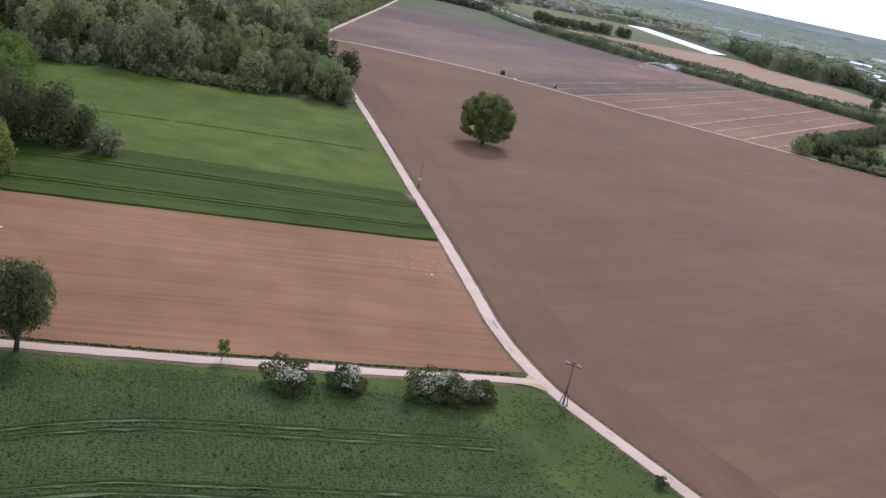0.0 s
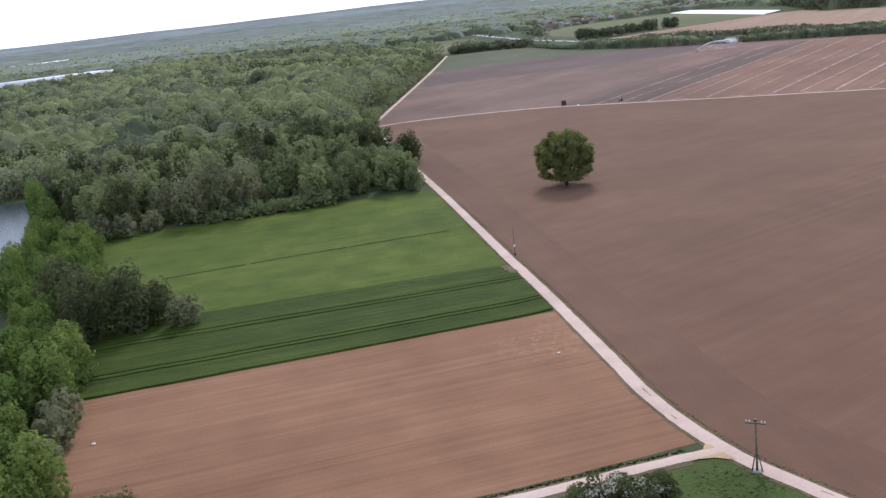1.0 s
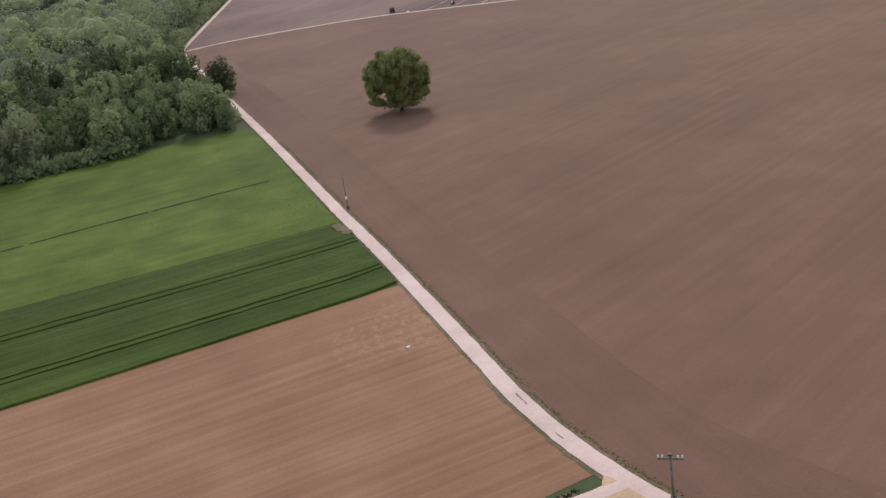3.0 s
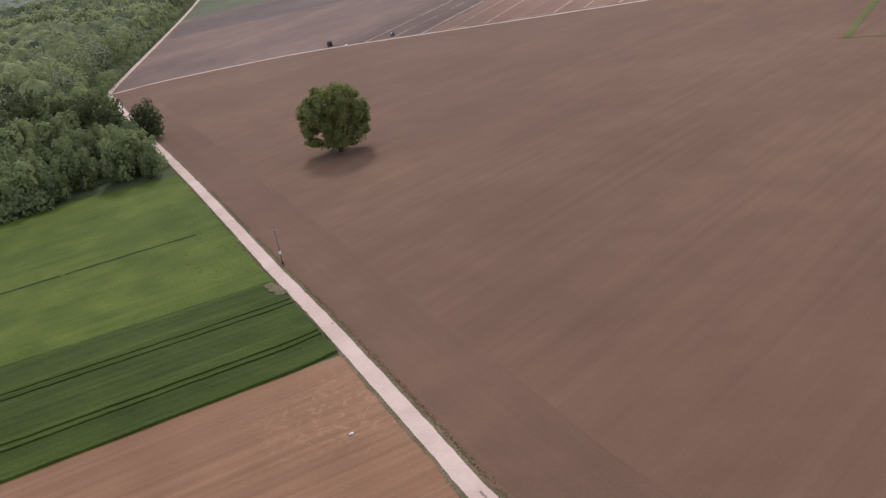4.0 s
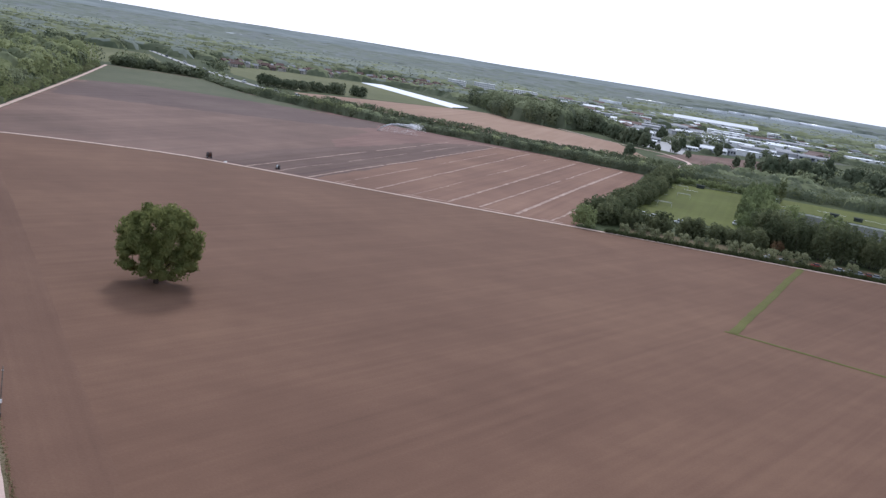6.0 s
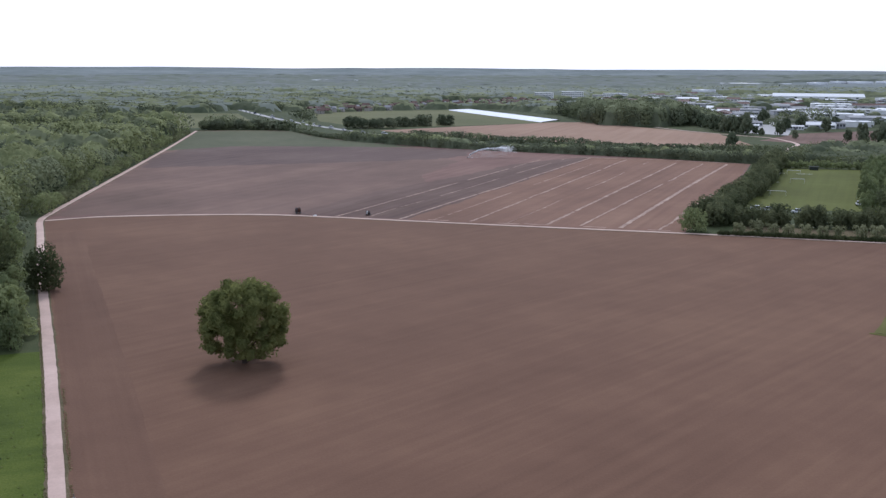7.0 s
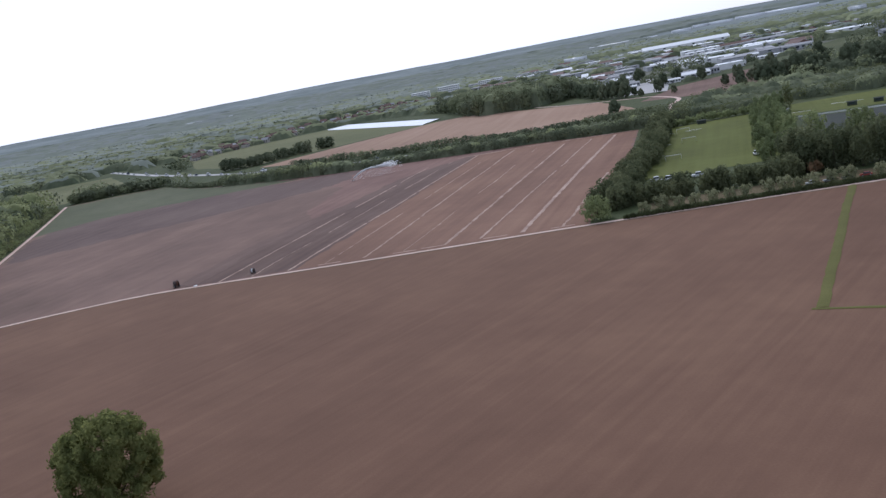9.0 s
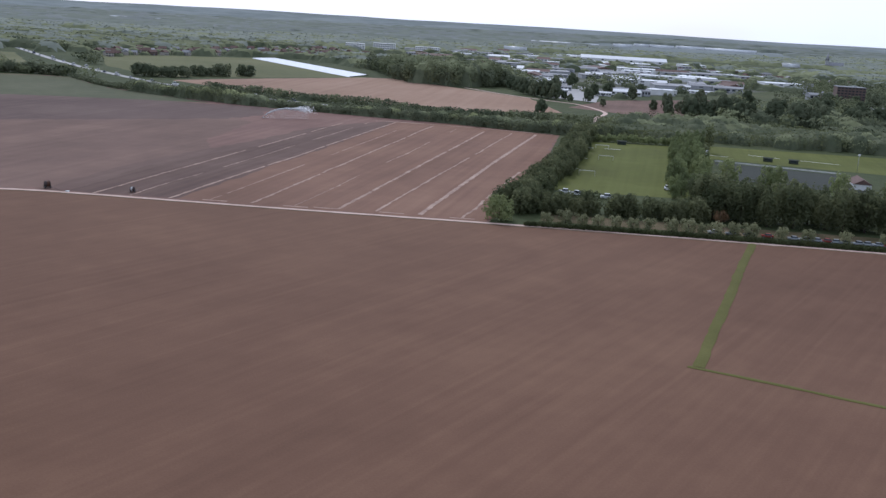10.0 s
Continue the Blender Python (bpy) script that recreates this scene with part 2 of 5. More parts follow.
leaf_lone = leaf_mat("walnut_leaves", (0.074, 0.085, 0.031), (0.147, 0.162, 0.059), (0.251, 0.256, 0.098), 0.35, 0.45)
leaf_wood = leaf_mat("woodland_leaves", (0.164, 0.188, 0.088), (0.243, 0.273, 0.128), (0.322, 0.354, 0.168), 0.05, 0.36)
leaf_grey = leaf_mat("willow_leaves", (0.149, 0.157, 0.087), (0.211, 0.219, 0.125), (0.283, 0.285, 0.166), 0.1, 0.36)
leaf_bright = leaf_mat("alder_leaves", (0.079, 0.118, 0.032), (0.137, 0.190, 0.051), (0.216, 0.262, 0.074), 0.08, 0.45)
leaf_dark = leaf_mat("oak_leaves", (0.065, 0.078, 0.037), (0.103, 0.117, 0.055), (0.150, 0.161, 0.076), 0.12, 0.46)
leaf_oak = leaf_mat("maple_leaves", (0.093, 0.108, 0.051), (0.148, 0.161, 0.077), (0.216, 0.221, 0.105), 0.12, 0.46)
leaf_light = leaf_mat("ash_leaves", (0.143, 0.169, 0.083), (0.209, 0.242, 0.113), (0.277, 0.309, 0.149), 0.1, 0.36)
leaf_hedge = leaf_mat("hedge_leaves", (0.082, 0.096, 0.051), (0.130, 0.143, 0.076), (0.183, 0.193, 0.104), 0.12, 0.46)
# closed canopy of woods
top_dark = leaf_mat("oak_canopy", (0.082, 0.099, 0.058), (0.122, 0.139, 0.083), (0.173, 0.188, 0.115), 0.06, 0.12)
top_wood = leaf_mat("woodland_canopy", (0.148, 0.166, 0.092), (0.209, 0.227, 0.124), (0.267, 0.289, 0.162), 0.05, 0.12)
top_light = leaf_mat("ash_canopy", (0.192, 0.210, 0.096), (0.260, 0.281, 0.130), (0.331, 0.350, 0.168), 0.07, 0.12)
# distance haze is painted into these two base colours, paler and greyer
top_far_hazed = leaf_mat("distant_canopy_hazed", (0.19, 0.213, 0.172), (0.232, 0.256, 0.21), (0.278, 0.302, 0.252), 0.012, 0.12)
top_haze = leaf_mat("horizon_canopy_hazed", (0.215, 0.235, 0.215), (0.25, 0.27, 0.25), (0.29, 0.31, 0.29), 0.005, 0.12)
petal = leaf_mat("white_blossom", (0.42, 0.4, 0.3), (0.62, 0.58, 0.46), (0.8, 0.76, 0.64), 0.8, 0.2, 0.03, (1, 1, 1))
leaf_pale = leaf_mat("osier_leaves", (0.182, 0.190, 0.109), (0.254, 0.260, 0.152), (0.327, 0.325, 0.196), 0.2, 0.45)
bark = plain_mat("bark", (0.085, 0.065, 0.05), 0.9, 0, 0.5, 4.0, 0.2)
wood_pole = plain_mat("weathered_timber", (0.16, 0.13, 0.105), 0.85, 0, 0.35, 3.0, 0.2)
white_paint = plain_mat("white_paint", (0.78, 0.77, 0.74), 0.5, 0, 0.08)
steel = plain_mat("galvanised_steel", (0.45, 0.46, 0.47), 0.45, 0.7, 0.2)
dark_steel = plain_mat("dark_machinery", (0.07, 0.05, 0.045), 0.6, 0.2, 0.4)
rubber = plain_mat("rubber", (0.03, 0.03, 0.03), 0.85, 0, 0.3)


# ---- mesh helpers ----
def mesh_of(name, verts, faces, mats):
    me = bpy.data.meshes.new(name)
    me.from_pydata(verts if isinstance(verts, list) else verts.tolist(), [], faces if isinstance(faces, list) else faces.tolist())
    for m in mats if isinstance(mats, (list, tuple)) else [mats]:
        me.materials.append(m)
    return me


def quads_mesh(name, co, mat):
    """A mesh of loose four-cornered leaves from an (n, 4, 3) array."""
    n = len(co)
    me = bpy.data.meshes.new(name)
    me.vertices.add(4 * n)
    me.vertices.foreach_set("co", co.astype(np.float32).ravel())
    me.loops.add(4 * n)
    me.loops.foreach_set("vertex_index", np.arange(4 * n, dtype=np.int32))
    me.polygons.add(n)
    me.polygons.foreach_set("loop_start", np.arange(0, 4 * n, 4, dtype=np.int32))
    me.materials.append(mat)
    me.update(calc_edges=True)
    return me


def part(name, me, parent, label=""):
    ob = new(name, me)
    ob.parent = parent
    return tagged(ob, label)


def bm_mesh(name, bm, mat, smooth=False):
    me = bpy.data.meshes.new(name)
    bm.normal_update()
    bm.to_mesh(me)
    bm.free()
    me.materials.append(mat)
    if smooth:
        me.polygons.foreach_set("use_smooth", [True] * len(me.polygons))
    return me


def structure(name, me, label, category):
    return tagged(new(name, me), label, category, kind="structure")


def smooth_line(pts, step):
    """Points every step metres along a smooth curve through pts."""
    P = [Vector((*p, 0)) for p in pts]
    P = [2 * P[0] - P[1]] + P + [2 * P[-1] - P[-2]]
    out = []
    for a, b, c, d in zip(P, P[1:], P[2:], P[3:]):
        n = max(1, int((c - b).length / step))
        for i in range(n):
            t = i / n
            out.append(0.5 * (2 * b + (c - a) * t + (2 * a - 5 * b + 4 * c - d) * t * t + (3 * b - a - 3 * c + d) * t ** 3))
    out.append(P[-2])
    return out


def wob(x, y, s):
    return noise.noise((x * s, y * s, 3.7))


def ribbon(name, pts, width, z, mat, label="", category="", step=2.5, ragged=0.15, crown=0.03, thing=True, parent=None):
    """A strip of ground along a curve, higher in its middle, with uneven edges."""
    line = smooth_line(pts, step)
    verts, faces = [], []
    for i, p in enumerate(line):
        d = (line[min(i + 1, len(line) - 1)] - line[max(i - 1, 0)]).normalized()
        s = Vector((-d.y, d.x, 0))
        w = width / 2 if not isinstance(width, (list, tuple)) else 0.5 * float(np.interp(i / (len(line) - 1), [0, 1], width))
        for k in (-1, -0.5, 0, 0.5, 1):
            e = ragged * (wob(p.x + 40 * k, p.y, 0.3) + 0.8 * wob(p.x, p.y + 40 * k, 1.1)) if abs(k) == 1 else 0
            q = p + s * (w * k + e * k)
            verts.append((q.x, q.y, z + crown * (1 - k * k)))
    for i in range(len(line) - 1):
        for k in range(4):
            a = i * 5 + k
            faces.append((a, a + 1, a + 6, a + 5))
    me = mesh_of(name, verts, faces, mat)
    me.polygons.foreach_set("use_smooth", [True] * len(me.polygons))
    if parent:
        return part(name, me, parent, label)
    return structure(name, me, label, category) if thing else me


def patch(name, pts, z, mat, label, category, step=4.0, ragged=0.4):
    """A flat piece of ground with an uneven outline."""
    verts = []
    for a, b in zip(pts, pts[1:] + pts[:1]):
        a, b = Vector((*a, z)), Vector((*b, z))
        n = max(1, int((b - a).length / step))
        s = Vector((a.y - b.y, b.x - a.x, 0)).normalized()
        for i in range(n):
            p = a.lerp(b, i / n)
            if i:
                p += s * ragged * 2 * wob(p.x, p.y, 0.17)
            verts.append(p[:])
    return structure(name, mesh_of(name, verts, [tuple(range(len(verts)))], mat), label, category)


def inside(x, y, poly):
    """Whether points lie inside an outline; x and y are arrays."""
    res = np.zeros(len(x), bool)
    for (ax, ay), (bx, by) in zip(poly, poly[1:] + poly[:1]):
        if ay != by:
            res ^= ((ay > y) != (by > y)) & (x < (bx - ax) * (y - ay) / (by - ay) + ax)
    return res


def leaves(rng, centre, radius, size, low=-0.5, lump=0.22, turn=0.28):
    """Leaf quads over ellipsoids: centre, radius (n, 3), size (n,)."""
    n = len(centre)
    z = rng.uniform(low, 1, n)
    a = rng.uniform(0, 2 * np.pi, n)
    r = np.sqrt(1 - z * z)
    d = np.stack([r * np.cos(a), r * np.sin(a), z], 1)
    ph = centre.sum(1, keepdims=True)
    lumps = np.sin(d[:, :1] * 5 + ph) * np.sin(d[:, 1:2] * 5 + 2 * ph) + np.sin(d[:, 2:] * 6 + 3 * ph) * 0.6
    p = centre + d * radius * (rng.uniform(0.78, 1.03, (n, 1)) + lump * lumps * 0.6)
    return flakes(rng, p, d, size, turn)


def flakes(rng, p, d, size, turn):
    """Leaf quads at the places p that face about d, each bent along its middle."""
    n = len(p)
    nrm = d / np.linalg.norm(d, axis=1, keepdims=True) + rng.normal(0, turn, (n, 3))
    nrm /= np.linalg.norm(nrm, axis=1, keepdims=True)
    u = np.cross(nrm, rng.normal(0, 1, (n, 3)))
    u /= np.linalg.norm(u, axis=1, keepdims=True)
    v = np.cross(nrm, u)
    s = (size * rng.uniform(0.6, 1.35, n))[:, None]
    return np.stack([p + u * s * 0.62, p + v * s * 0.42 - nrm * s * 0.16, p - u * s * 0.62, p - v * s * 0.42 - nrm * s * 0.16], 1)


_b = bmesh.new()
bmesh.ops.create_icosphere(_b, subdivisions=2, radius=1)
BALL, BALL_SIDES = np.array([v.co[:] for v in _b.verts]), np.array([[v.index for v in f.verts] for f in _b.faces])
_b.free()


def crown_mesh(name, quads, centre, radius, mat, lump=0.16, full=0.86):
    """Loose leaves over the dense lumpy foliage inside each bough: quads (n, 4, 3), centre and radius (m, 3)."""
    m, n = len(centre), len(quads)
    ph = centre.sum(1)[:, None] * 1.7
    b = BALL[None]
    bulge = np.sin(b[..., 0] * 4 + ph) * np.sin(b[..., 1] * 4 + 2 * ph) + 0.6 * np.sin(b[..., 2] * 5 + 3 * ph)
    core = centre[:, None] + b * radius[:, None] * (full + lump * bulge[..., None])
    core[..., 2] = np.maximum(core[..., 2], 0.4)
    vc = len(BALL)
    tris = (BALL_SIDES[None] + (np.arange(m) * vc)[:, None, None]).reshape(-1, 3)
    nt_ = len(tris)
    me = bpy.data.meshes.new(name)
    me.vertices.add(m * vc + 4 * n)
    me.vertices.foreach_set("co", np.concatenate([core.reshape(-1, 3), quads.reshape(-1, 3)]).astype(np.float32).ravel())
    me.loops.add(3 * nt_ + 4 * n)
    me.loops.foreach_set("vertex_index", np.concatenate([tris.ravel(), m * vc + np.arange(4 * n)]).astype(np.int32))
    me.polygons.add(nt_ + n)
    me.polygons.foreach_set("loop_start", np.concatenate([np.arange(nt_) * 3, 3 * nt_ + np.arange(n) * 4]).astype(np.int32))
    me.polygons.foreach_set("use_smooth", np.concatenate([np.ones(nt_, bool), np.zeros(n, bool)]))
    me.materials.append(mat)
    me.update(calc_edges=True)
    return me


def cone_between(bm, a, b, ra, rb, sides=7):
    a, b = Vector(a), Vector(b)
    q = (b - a).to_track_quat("Z", "Y").to_matrix().to_4x4()
    m = Matrix.Translation((a + b) / 2) @ q
    bmesh.ops.create_cone(bm, cap_ends=True, segments=sides, radius1=ra, radius2=rb, depth=(b - a).length, matrix=m)


def box(bm, x0, y0, z0, x1, y1, z1):
    bmesh.ops.create_cube(bm, size=1, matrix=Matrix.Translation(((x0 + x1) / 2, (y0 + y1) / 2, (z0 + z1) / 2)) @ Matrix.Diagonal((x1 - x0, y1 - y0, z1 - z0, 1)))


def tree(name, label, category, h, w, bottom, boughs, count, leaf, mat, seed, trunk=0.3, group="", square=0.3, petals=0, limbs=0, skirt=0.02, dome=0.0, uneven=0.0, rise=0.0, ruffle=0.18, clump=(0.26, 0.46), shell=(0.58, 0.8), full=0.0):
    """A tree: tapered trunk, limbs, and a crown of boughs covered with leaves."""
    rng = np.random.default_rng(seed)
    top = tagged(new(name), label, category, group)
    mid, rz = (bottom + h) / 2, (h - bottom) / 2
    bm = bmesh.new()
    cone_between(bm, (0, 0, -0.3), (0.05 * w * 0.1, 0, h * 0.33), trunk * 1.25, trunk * 0.7, 9)
    cone_between(bm, (0.05 * w * 0.1, 0, h * 0.31), (0, 0.02 * w, h * 0.8), trunk * 0.7, trunk * 0.15, 8)
    cs, rs = [], []
    for i in range(boughs):
        z = 1 - 2 * (i + 0.5) / boughs
        a = i * 2.399963 + rng.uniform(-0.4, 0.4)
        r = math.sqrt(1 - z * z) ** (1 - (square if z > 0 else max(square, dome)))
        k = rng.uniform(*shell) * (1 + uneven * rng.uniform(-1, 0.8))
        cs.append((r * math.cos(a) * w / 2 * k, r * math.sin(a) * w / 2 * k, mid + z * rz * k))
        q = rng.uniform(*clump) * (1 + 0.4 * uneven * rng.uniform(-1, 1))
        rs.append((w / 2 * q, w / 2 * q, rz * q * rng.uniform(0.8, 1.1)))
    part("trunk", bm_mesh("trunk", bm, bark, True), top)
    for c in cs[:: max(1, boughs // max(1, limbs))][:limbs]:
        bm = bmesh.new()
        cone_between(bm, (0, 0, max(0.6, 0.25 * c[2])), c, trunk * 0.38, trunk * 0.08, 6)
        part("limb", bm_mesh("limb", bm, bark, True), top)
    cs.append((0, 0, mid)), rs.append((w * 0.28, w * 0.28, rz * 0.58))
    cs, rs = np.array(cs), np.array(rs)
    wts = rs[:, 0] ** 2
    pick = rng.choice(len(cs), count, p=wts / wts.sum())
    co = leaves(rng, cs[pick], rs[pick], np.full(count, leaf), -0.75, 0.22, ruffle)
    under = skirt + rise * np.hypot(co[:, 0, 0], co[:, 0, 1]) * (1 + 0.35 * np.sin(5 * np.arctan2(co[:, 0, 1], co[:, 0, 0])))
    co = co[co[..., 2].min(1) > under]
    if full:
        hearts = cs[:, 2] - 0.8 * rs[:, 2] > skirt + 0.8 * rise * np.hypot(cs[:, 0], cs[:, 1])
        part("crown", crown_mesh("crown", co, cs[hearts], rs[hearts], mat, 0.14, full), top)
    else:
        part("crown", quads_mesh("crown", co, mat), top)
    if petals:
        some = wts * (rng.uniform(size=len(cs)) < 0.34) * (cs[:, 2] > mid - 0.3 * rz)
        pick = rng.choice(len(cs), petals, p=some / some.sum())
        co = leaves(rng, cs[pick], rs[pick] * 1.06, np.full(petals, leaf * 0.85), -0.2)
        part("blossom", quads_mesh("blossom", co, petal), top, "clusters of white blossom")
    return top


def at(x, y, turn=0.0, z=0.0):
    return pose(x, y, z, 0, 0, turn)


def plant(template, x, y, scale, turn):
    ob = copy_thing(template, at(x, y, turn))
    ob.scale = (scale, scale, scale)
    return ob


def rise_at(r):
    """Height of the low hills, fitted to the camera's horizon, at a distance from the middle of the place."""
    return np.interp(r, (2700, 3600, 4300, 4700, 4790), (0.0, 10.0, 32.0, 46.0, 0.0))


def forest(name, xy, height, width, per_tree, leaf, mats, label, category, seed, low=-0.6, stands=0.0):
    """Far or countless trees in one mesh for each kind of leaf; stands makes whole groups taller or lower."""
    rng = np.random.default_rng(seed)
    if not isinstance(mats, (list, tuple)):
        mats = [mats]
    group = np.array([noise.noise((x * 0.018, y * 0.012, seed)) for x, y in xy])
    which = np.clip((0.5 + 0.9 * group + rng.normal(0, 0.28, len(xy))) * len(mats), 0, len(mats) - 1).astype(int)
    lift = 1 + stands * np.tanh(group * 5)
    for i, mat in enumerate(mats):
        p = xy[which == i]
        n = len(p)
        if n == 0:
            continue
        h = height * rng.uniform(0.68, 1.25, n) * lift[which == i]
        w = width * rng.uniform(0.75, 1.3, n)
        base = rise_at(np.hypot(p[:, 0], p[:, 1]))
        c = np.stack([p[:, 0], p[:, 1], h * 0.42 + base], 1)
        r = np.stack([w / 2, w / 2, h * 0.58], 1)
        c, r = np.repeat(c, per_tree, 0), np.repeat(r, per_tree, 0)
        size = np.full(n * per_tree, leaf * 1.1)
        inner = rng.uniform(size=n * per_tree) < 0.38
        size[inner] *= 1.7
        r[inner] *= 0.88
        co = leaves(rng, c, r, size, low, 0.26, 0.09)
        co = co[co[..., 2].min(1) > np.repeat(base, per_tree) - 0.2]
        tagged(new(name, quads_mesh(name, co, mat)), label, category, kind="stuff")


def canopy(name, xy, height, width, cell, tops, label, seed, stands=0.2, leafy=None, per_tree=0, leaf=1.0, turn=0.3, category="wood"):
    """A closed wood as one sheet of domed crowns, falling to the ground at its rim; leafy adds loose leaves over it."""
    rng = np.random.default_rng(seed)
    group = np.array([noise.noise((x * 0.0075, y * 0.017, seed)) for x, y in xy])
    lift = 1 + stands * np.tanh(group * 4)
    which = np.clip((0.5 + 0.8 * group + rng.normal(0, 0.3, len(xy))) * len(tops), 0, len(tops) - 1).astype(int)
    h = height * rng.uniform(0.8, 1.16, len(xy)) * lift
    w = width * rng.uniform(0.8, 1.25, len(xy))
    base = rise_at(np.hypot(xy[:, 0], xy[:, 1]))
    x0, y0 = xy.min(0) - width * 1.5
    nx, ny = ((xy.max(0) + width * 1.5 - (x0, y0)) / cell).astype(int) + 1
    z, kind = np.full((ny, nx), -1.0), np.zeros((ny, nx), int)
    rim = np.zeros(len(xy), bool)
    if per_tree and leaf < 2.5:
        order = np.argsort(xy[:, 0])
        for n, t_ in enumerate(order):
            lo, hi = np.searchsorted(xy[order, 0], (xy[t_, 0] - 1.5 * width, xy[t_, 0] + 1.5 * width))
            off = xy[order[lo:hi]] - xy[t_]
            a = np.sort(np.arctan2(off[:, 1], off[:, 0])[(np.hypot(*off.T) < 1.5 * width) & (np.hypot(*off.T) > 0.1)])
            rim[t_] = len(a) < 3 or np.diff(np.append(a, a[0] + 2 * np.pi)).max() > 1.9
    for (px, py), hh, ww, bb, k, bare in zip(xy, h, w, base, which, rim):
        if bare:
            continue
        i0, i1 = int((px - ww - x0) / cell), int((px + ww - x0) / cell) + 1
        j0, j1 = int((py - ww - y0) / cell), int((py + ww - y0) / cell) + 1
        gx, gy = x0 + np.arange(i0, i1) * cell - px, y0 + np.arange(j0, j1) * cell - py
        d2 = (gx[None] ** 2 + gy[:, None] ** 2) / (0.68 * ww) ** 2
        dome = np.where(d2 < 1, bb + hh * (1 - 0.4 * d2), -1)
        here = dome > z[j0:j1, i0:i1]
        z[j0:j1, i0:i1][here] = dome[here]
        kind[j0:j1, i0:i1][here] = k
    full = z > 0
    z = np.where(full, z - 0.9 + rng.normal(0, 0.03 * height, z.shape), -0.3)
    jj, ii = np.nonzero(full[:-1, :-1] | full[1:, :-1] | full[:-1, 1:] | full[1:, 1:])
    a = jj * nx + ii
    quads = np.stack([a, a + 1, a + 1 + nx, a + nx], 1)
    used, flat = np.unique(quads, return_inverse=True)
    uj, ui = used // nx, used % nx
    shift = rng.uniform(-0.3, 0.3, (len(used), 2)) * cell
    co = np.stack([x0 + ui * cell + shift[:, 0], y0 + uj * cell + shift[:, 1], z[uj, ui]], 1)
    me = bpy.data.meshes.new(name)
    me.vertices.add(len(co))
    me.vertices.foreach_set("co", co.astype(np.float32).ravel())
    me.loops.add(4 * len(quads))
    me.loops.foreach_set("vertex_index", flat.astype(np.int32).ravel())
    me.polygons.add(len(quads))
    me.polygons.foreach_set("loop_start", np.arange(0, 4 * len(quads), 4, dtype=np.int32))
    me.polygons.foreach_set("material_index", kind[jj, ii].astype(np.int32))
    me.polygons.foreach_set("use_smooth", np.ones(len(quads), bool))
    for m in tops:
        me.materials.append(m)
    me.update(calc_edges=True)
    tagged(new(name, me), label, category, kind="stuff")
    if per_tree:
        for k, mat in enumerate(leafy):
            p = np.nonzero(which == k)[0]
            p = np.repeat(p, per_tree)
            a, q = rng.uniform(0, 2 * np.pi, len(p)), np.sqrt(rng.uniform(0, 1, len(p)))
            side = np.column_stack([np.cos(a), np.sin(a)]) * (q * 0.62 * w[p])[:, None]
            c = np.column_stack([xy[p] + side, base[p] + h[p] * (1 - 0.36 * q * q) + rng.normal(-0.5, 0.05 * h[p])])
            lean = np.column_stack([side * (1.5 * h[p] / w[p] ** 2)[:, None], np.ones(len(p))])
            q = flakes(rng, c, lean, np.full(len(p), leaf), turn)
            p = np.repeat(np.nonzero((which == k) & rim)[0], int(per_tree * 2.2))
            c = np.column_stack([xy[p], base[p] + h[p] * 0.46])
            q = np.concatenate([q, leaves(rng, c, np.column_stack([w[p] * 0.52, w[p] * 0.52, h[p] * 0.52]), np.full(len(p), leaf), -0.85, 0.24, 0.16)])
            tagged(new(name + "_leaves", quads_mesh(name, q, mat)), "loose sprays of leaves over the closed foliage", category, kind="stuff")


def scatter(rng, poly, gap):
    """Jittered points inside an outline, about gap metres apart."""
    xs, ys = [p[0] for p in poly], [p[1] for p in poly]
    gx, gy = np.meshgrid(np.arange(min(xs), max(xs), gap), np.arange(min(ys), max(ys), gap))
    p = np.stack([gx.ravel(), gy.ravel()], 1).astype(float)
    p[:, 0] += (np.round((p[:, 1] - min(ys)) / gap) % 2) * gap / 2
    p += rng.uniform(-0.38, 0.38, p.shape) * gap
    return p[inside(p[:, 0], p[:, 1], poly)]


def band(rng, line, half, gap):
    """Jittered points in a band along a line."""
    out = []
    for p, q in zip(line, line[1:]):
        p, q = np.array(p, float), np.array(q, float)
        d = q - p
        L = np.linalg.norm(d)
        s = np.array([-d[1], d[0]]) / L
        for i in range(max(1, int(L / gap))):
            for k in np.arange(-half, half + 0.01, gap):
                out.append(p + d * (i + rng.uniform(0.1, 0.9)) / max(1, int(L / gap)) + s * (k + rng.uniform(-0.4, 0.4) * gap))
    return np.array(out)


# ---- ground, fields, tracks, water ----
rng = np.random.default_rng(5)
TRACK = [(140, -20), (85, 62), (60, 101), (49, 119), (42, 130), (35, 141), (31, 149), (26.8, 161), (23.8, 174), (20.1, 195), (15.8, 218.5), (12.4, 236.5), (8.1, 258), (1.5, 293), (-8, 343),
         (-17, 388), (-30.5, 455), (-43, 522), (-47.5, 545), (-49, 557), (-48.5, 572), (-44, 636), (-34, 773), (-23, 933), (-13, 1105)]
SIDE = [(-90, 115), (-49, 126), (-25, 132), (-11, 136), (4, 140), (17, 144), (26, 146.5), (32, 148)]
THIN = [(-47, 553), (-28, 560), (-7, 561), (14, 560), (36, 557), (58, 549), (121, 518), (193, 484), (247, 457), (311, 424), (420, 366), (620, 262)]

bm = bmesh.new()
bmesh.ops.create_circle(bm, cap_ends=True, segments=96, radius=4800)
structure("ground", bm_mesh("ground", bm, country_mat), "flat green open country reaching the horizon", "ground")

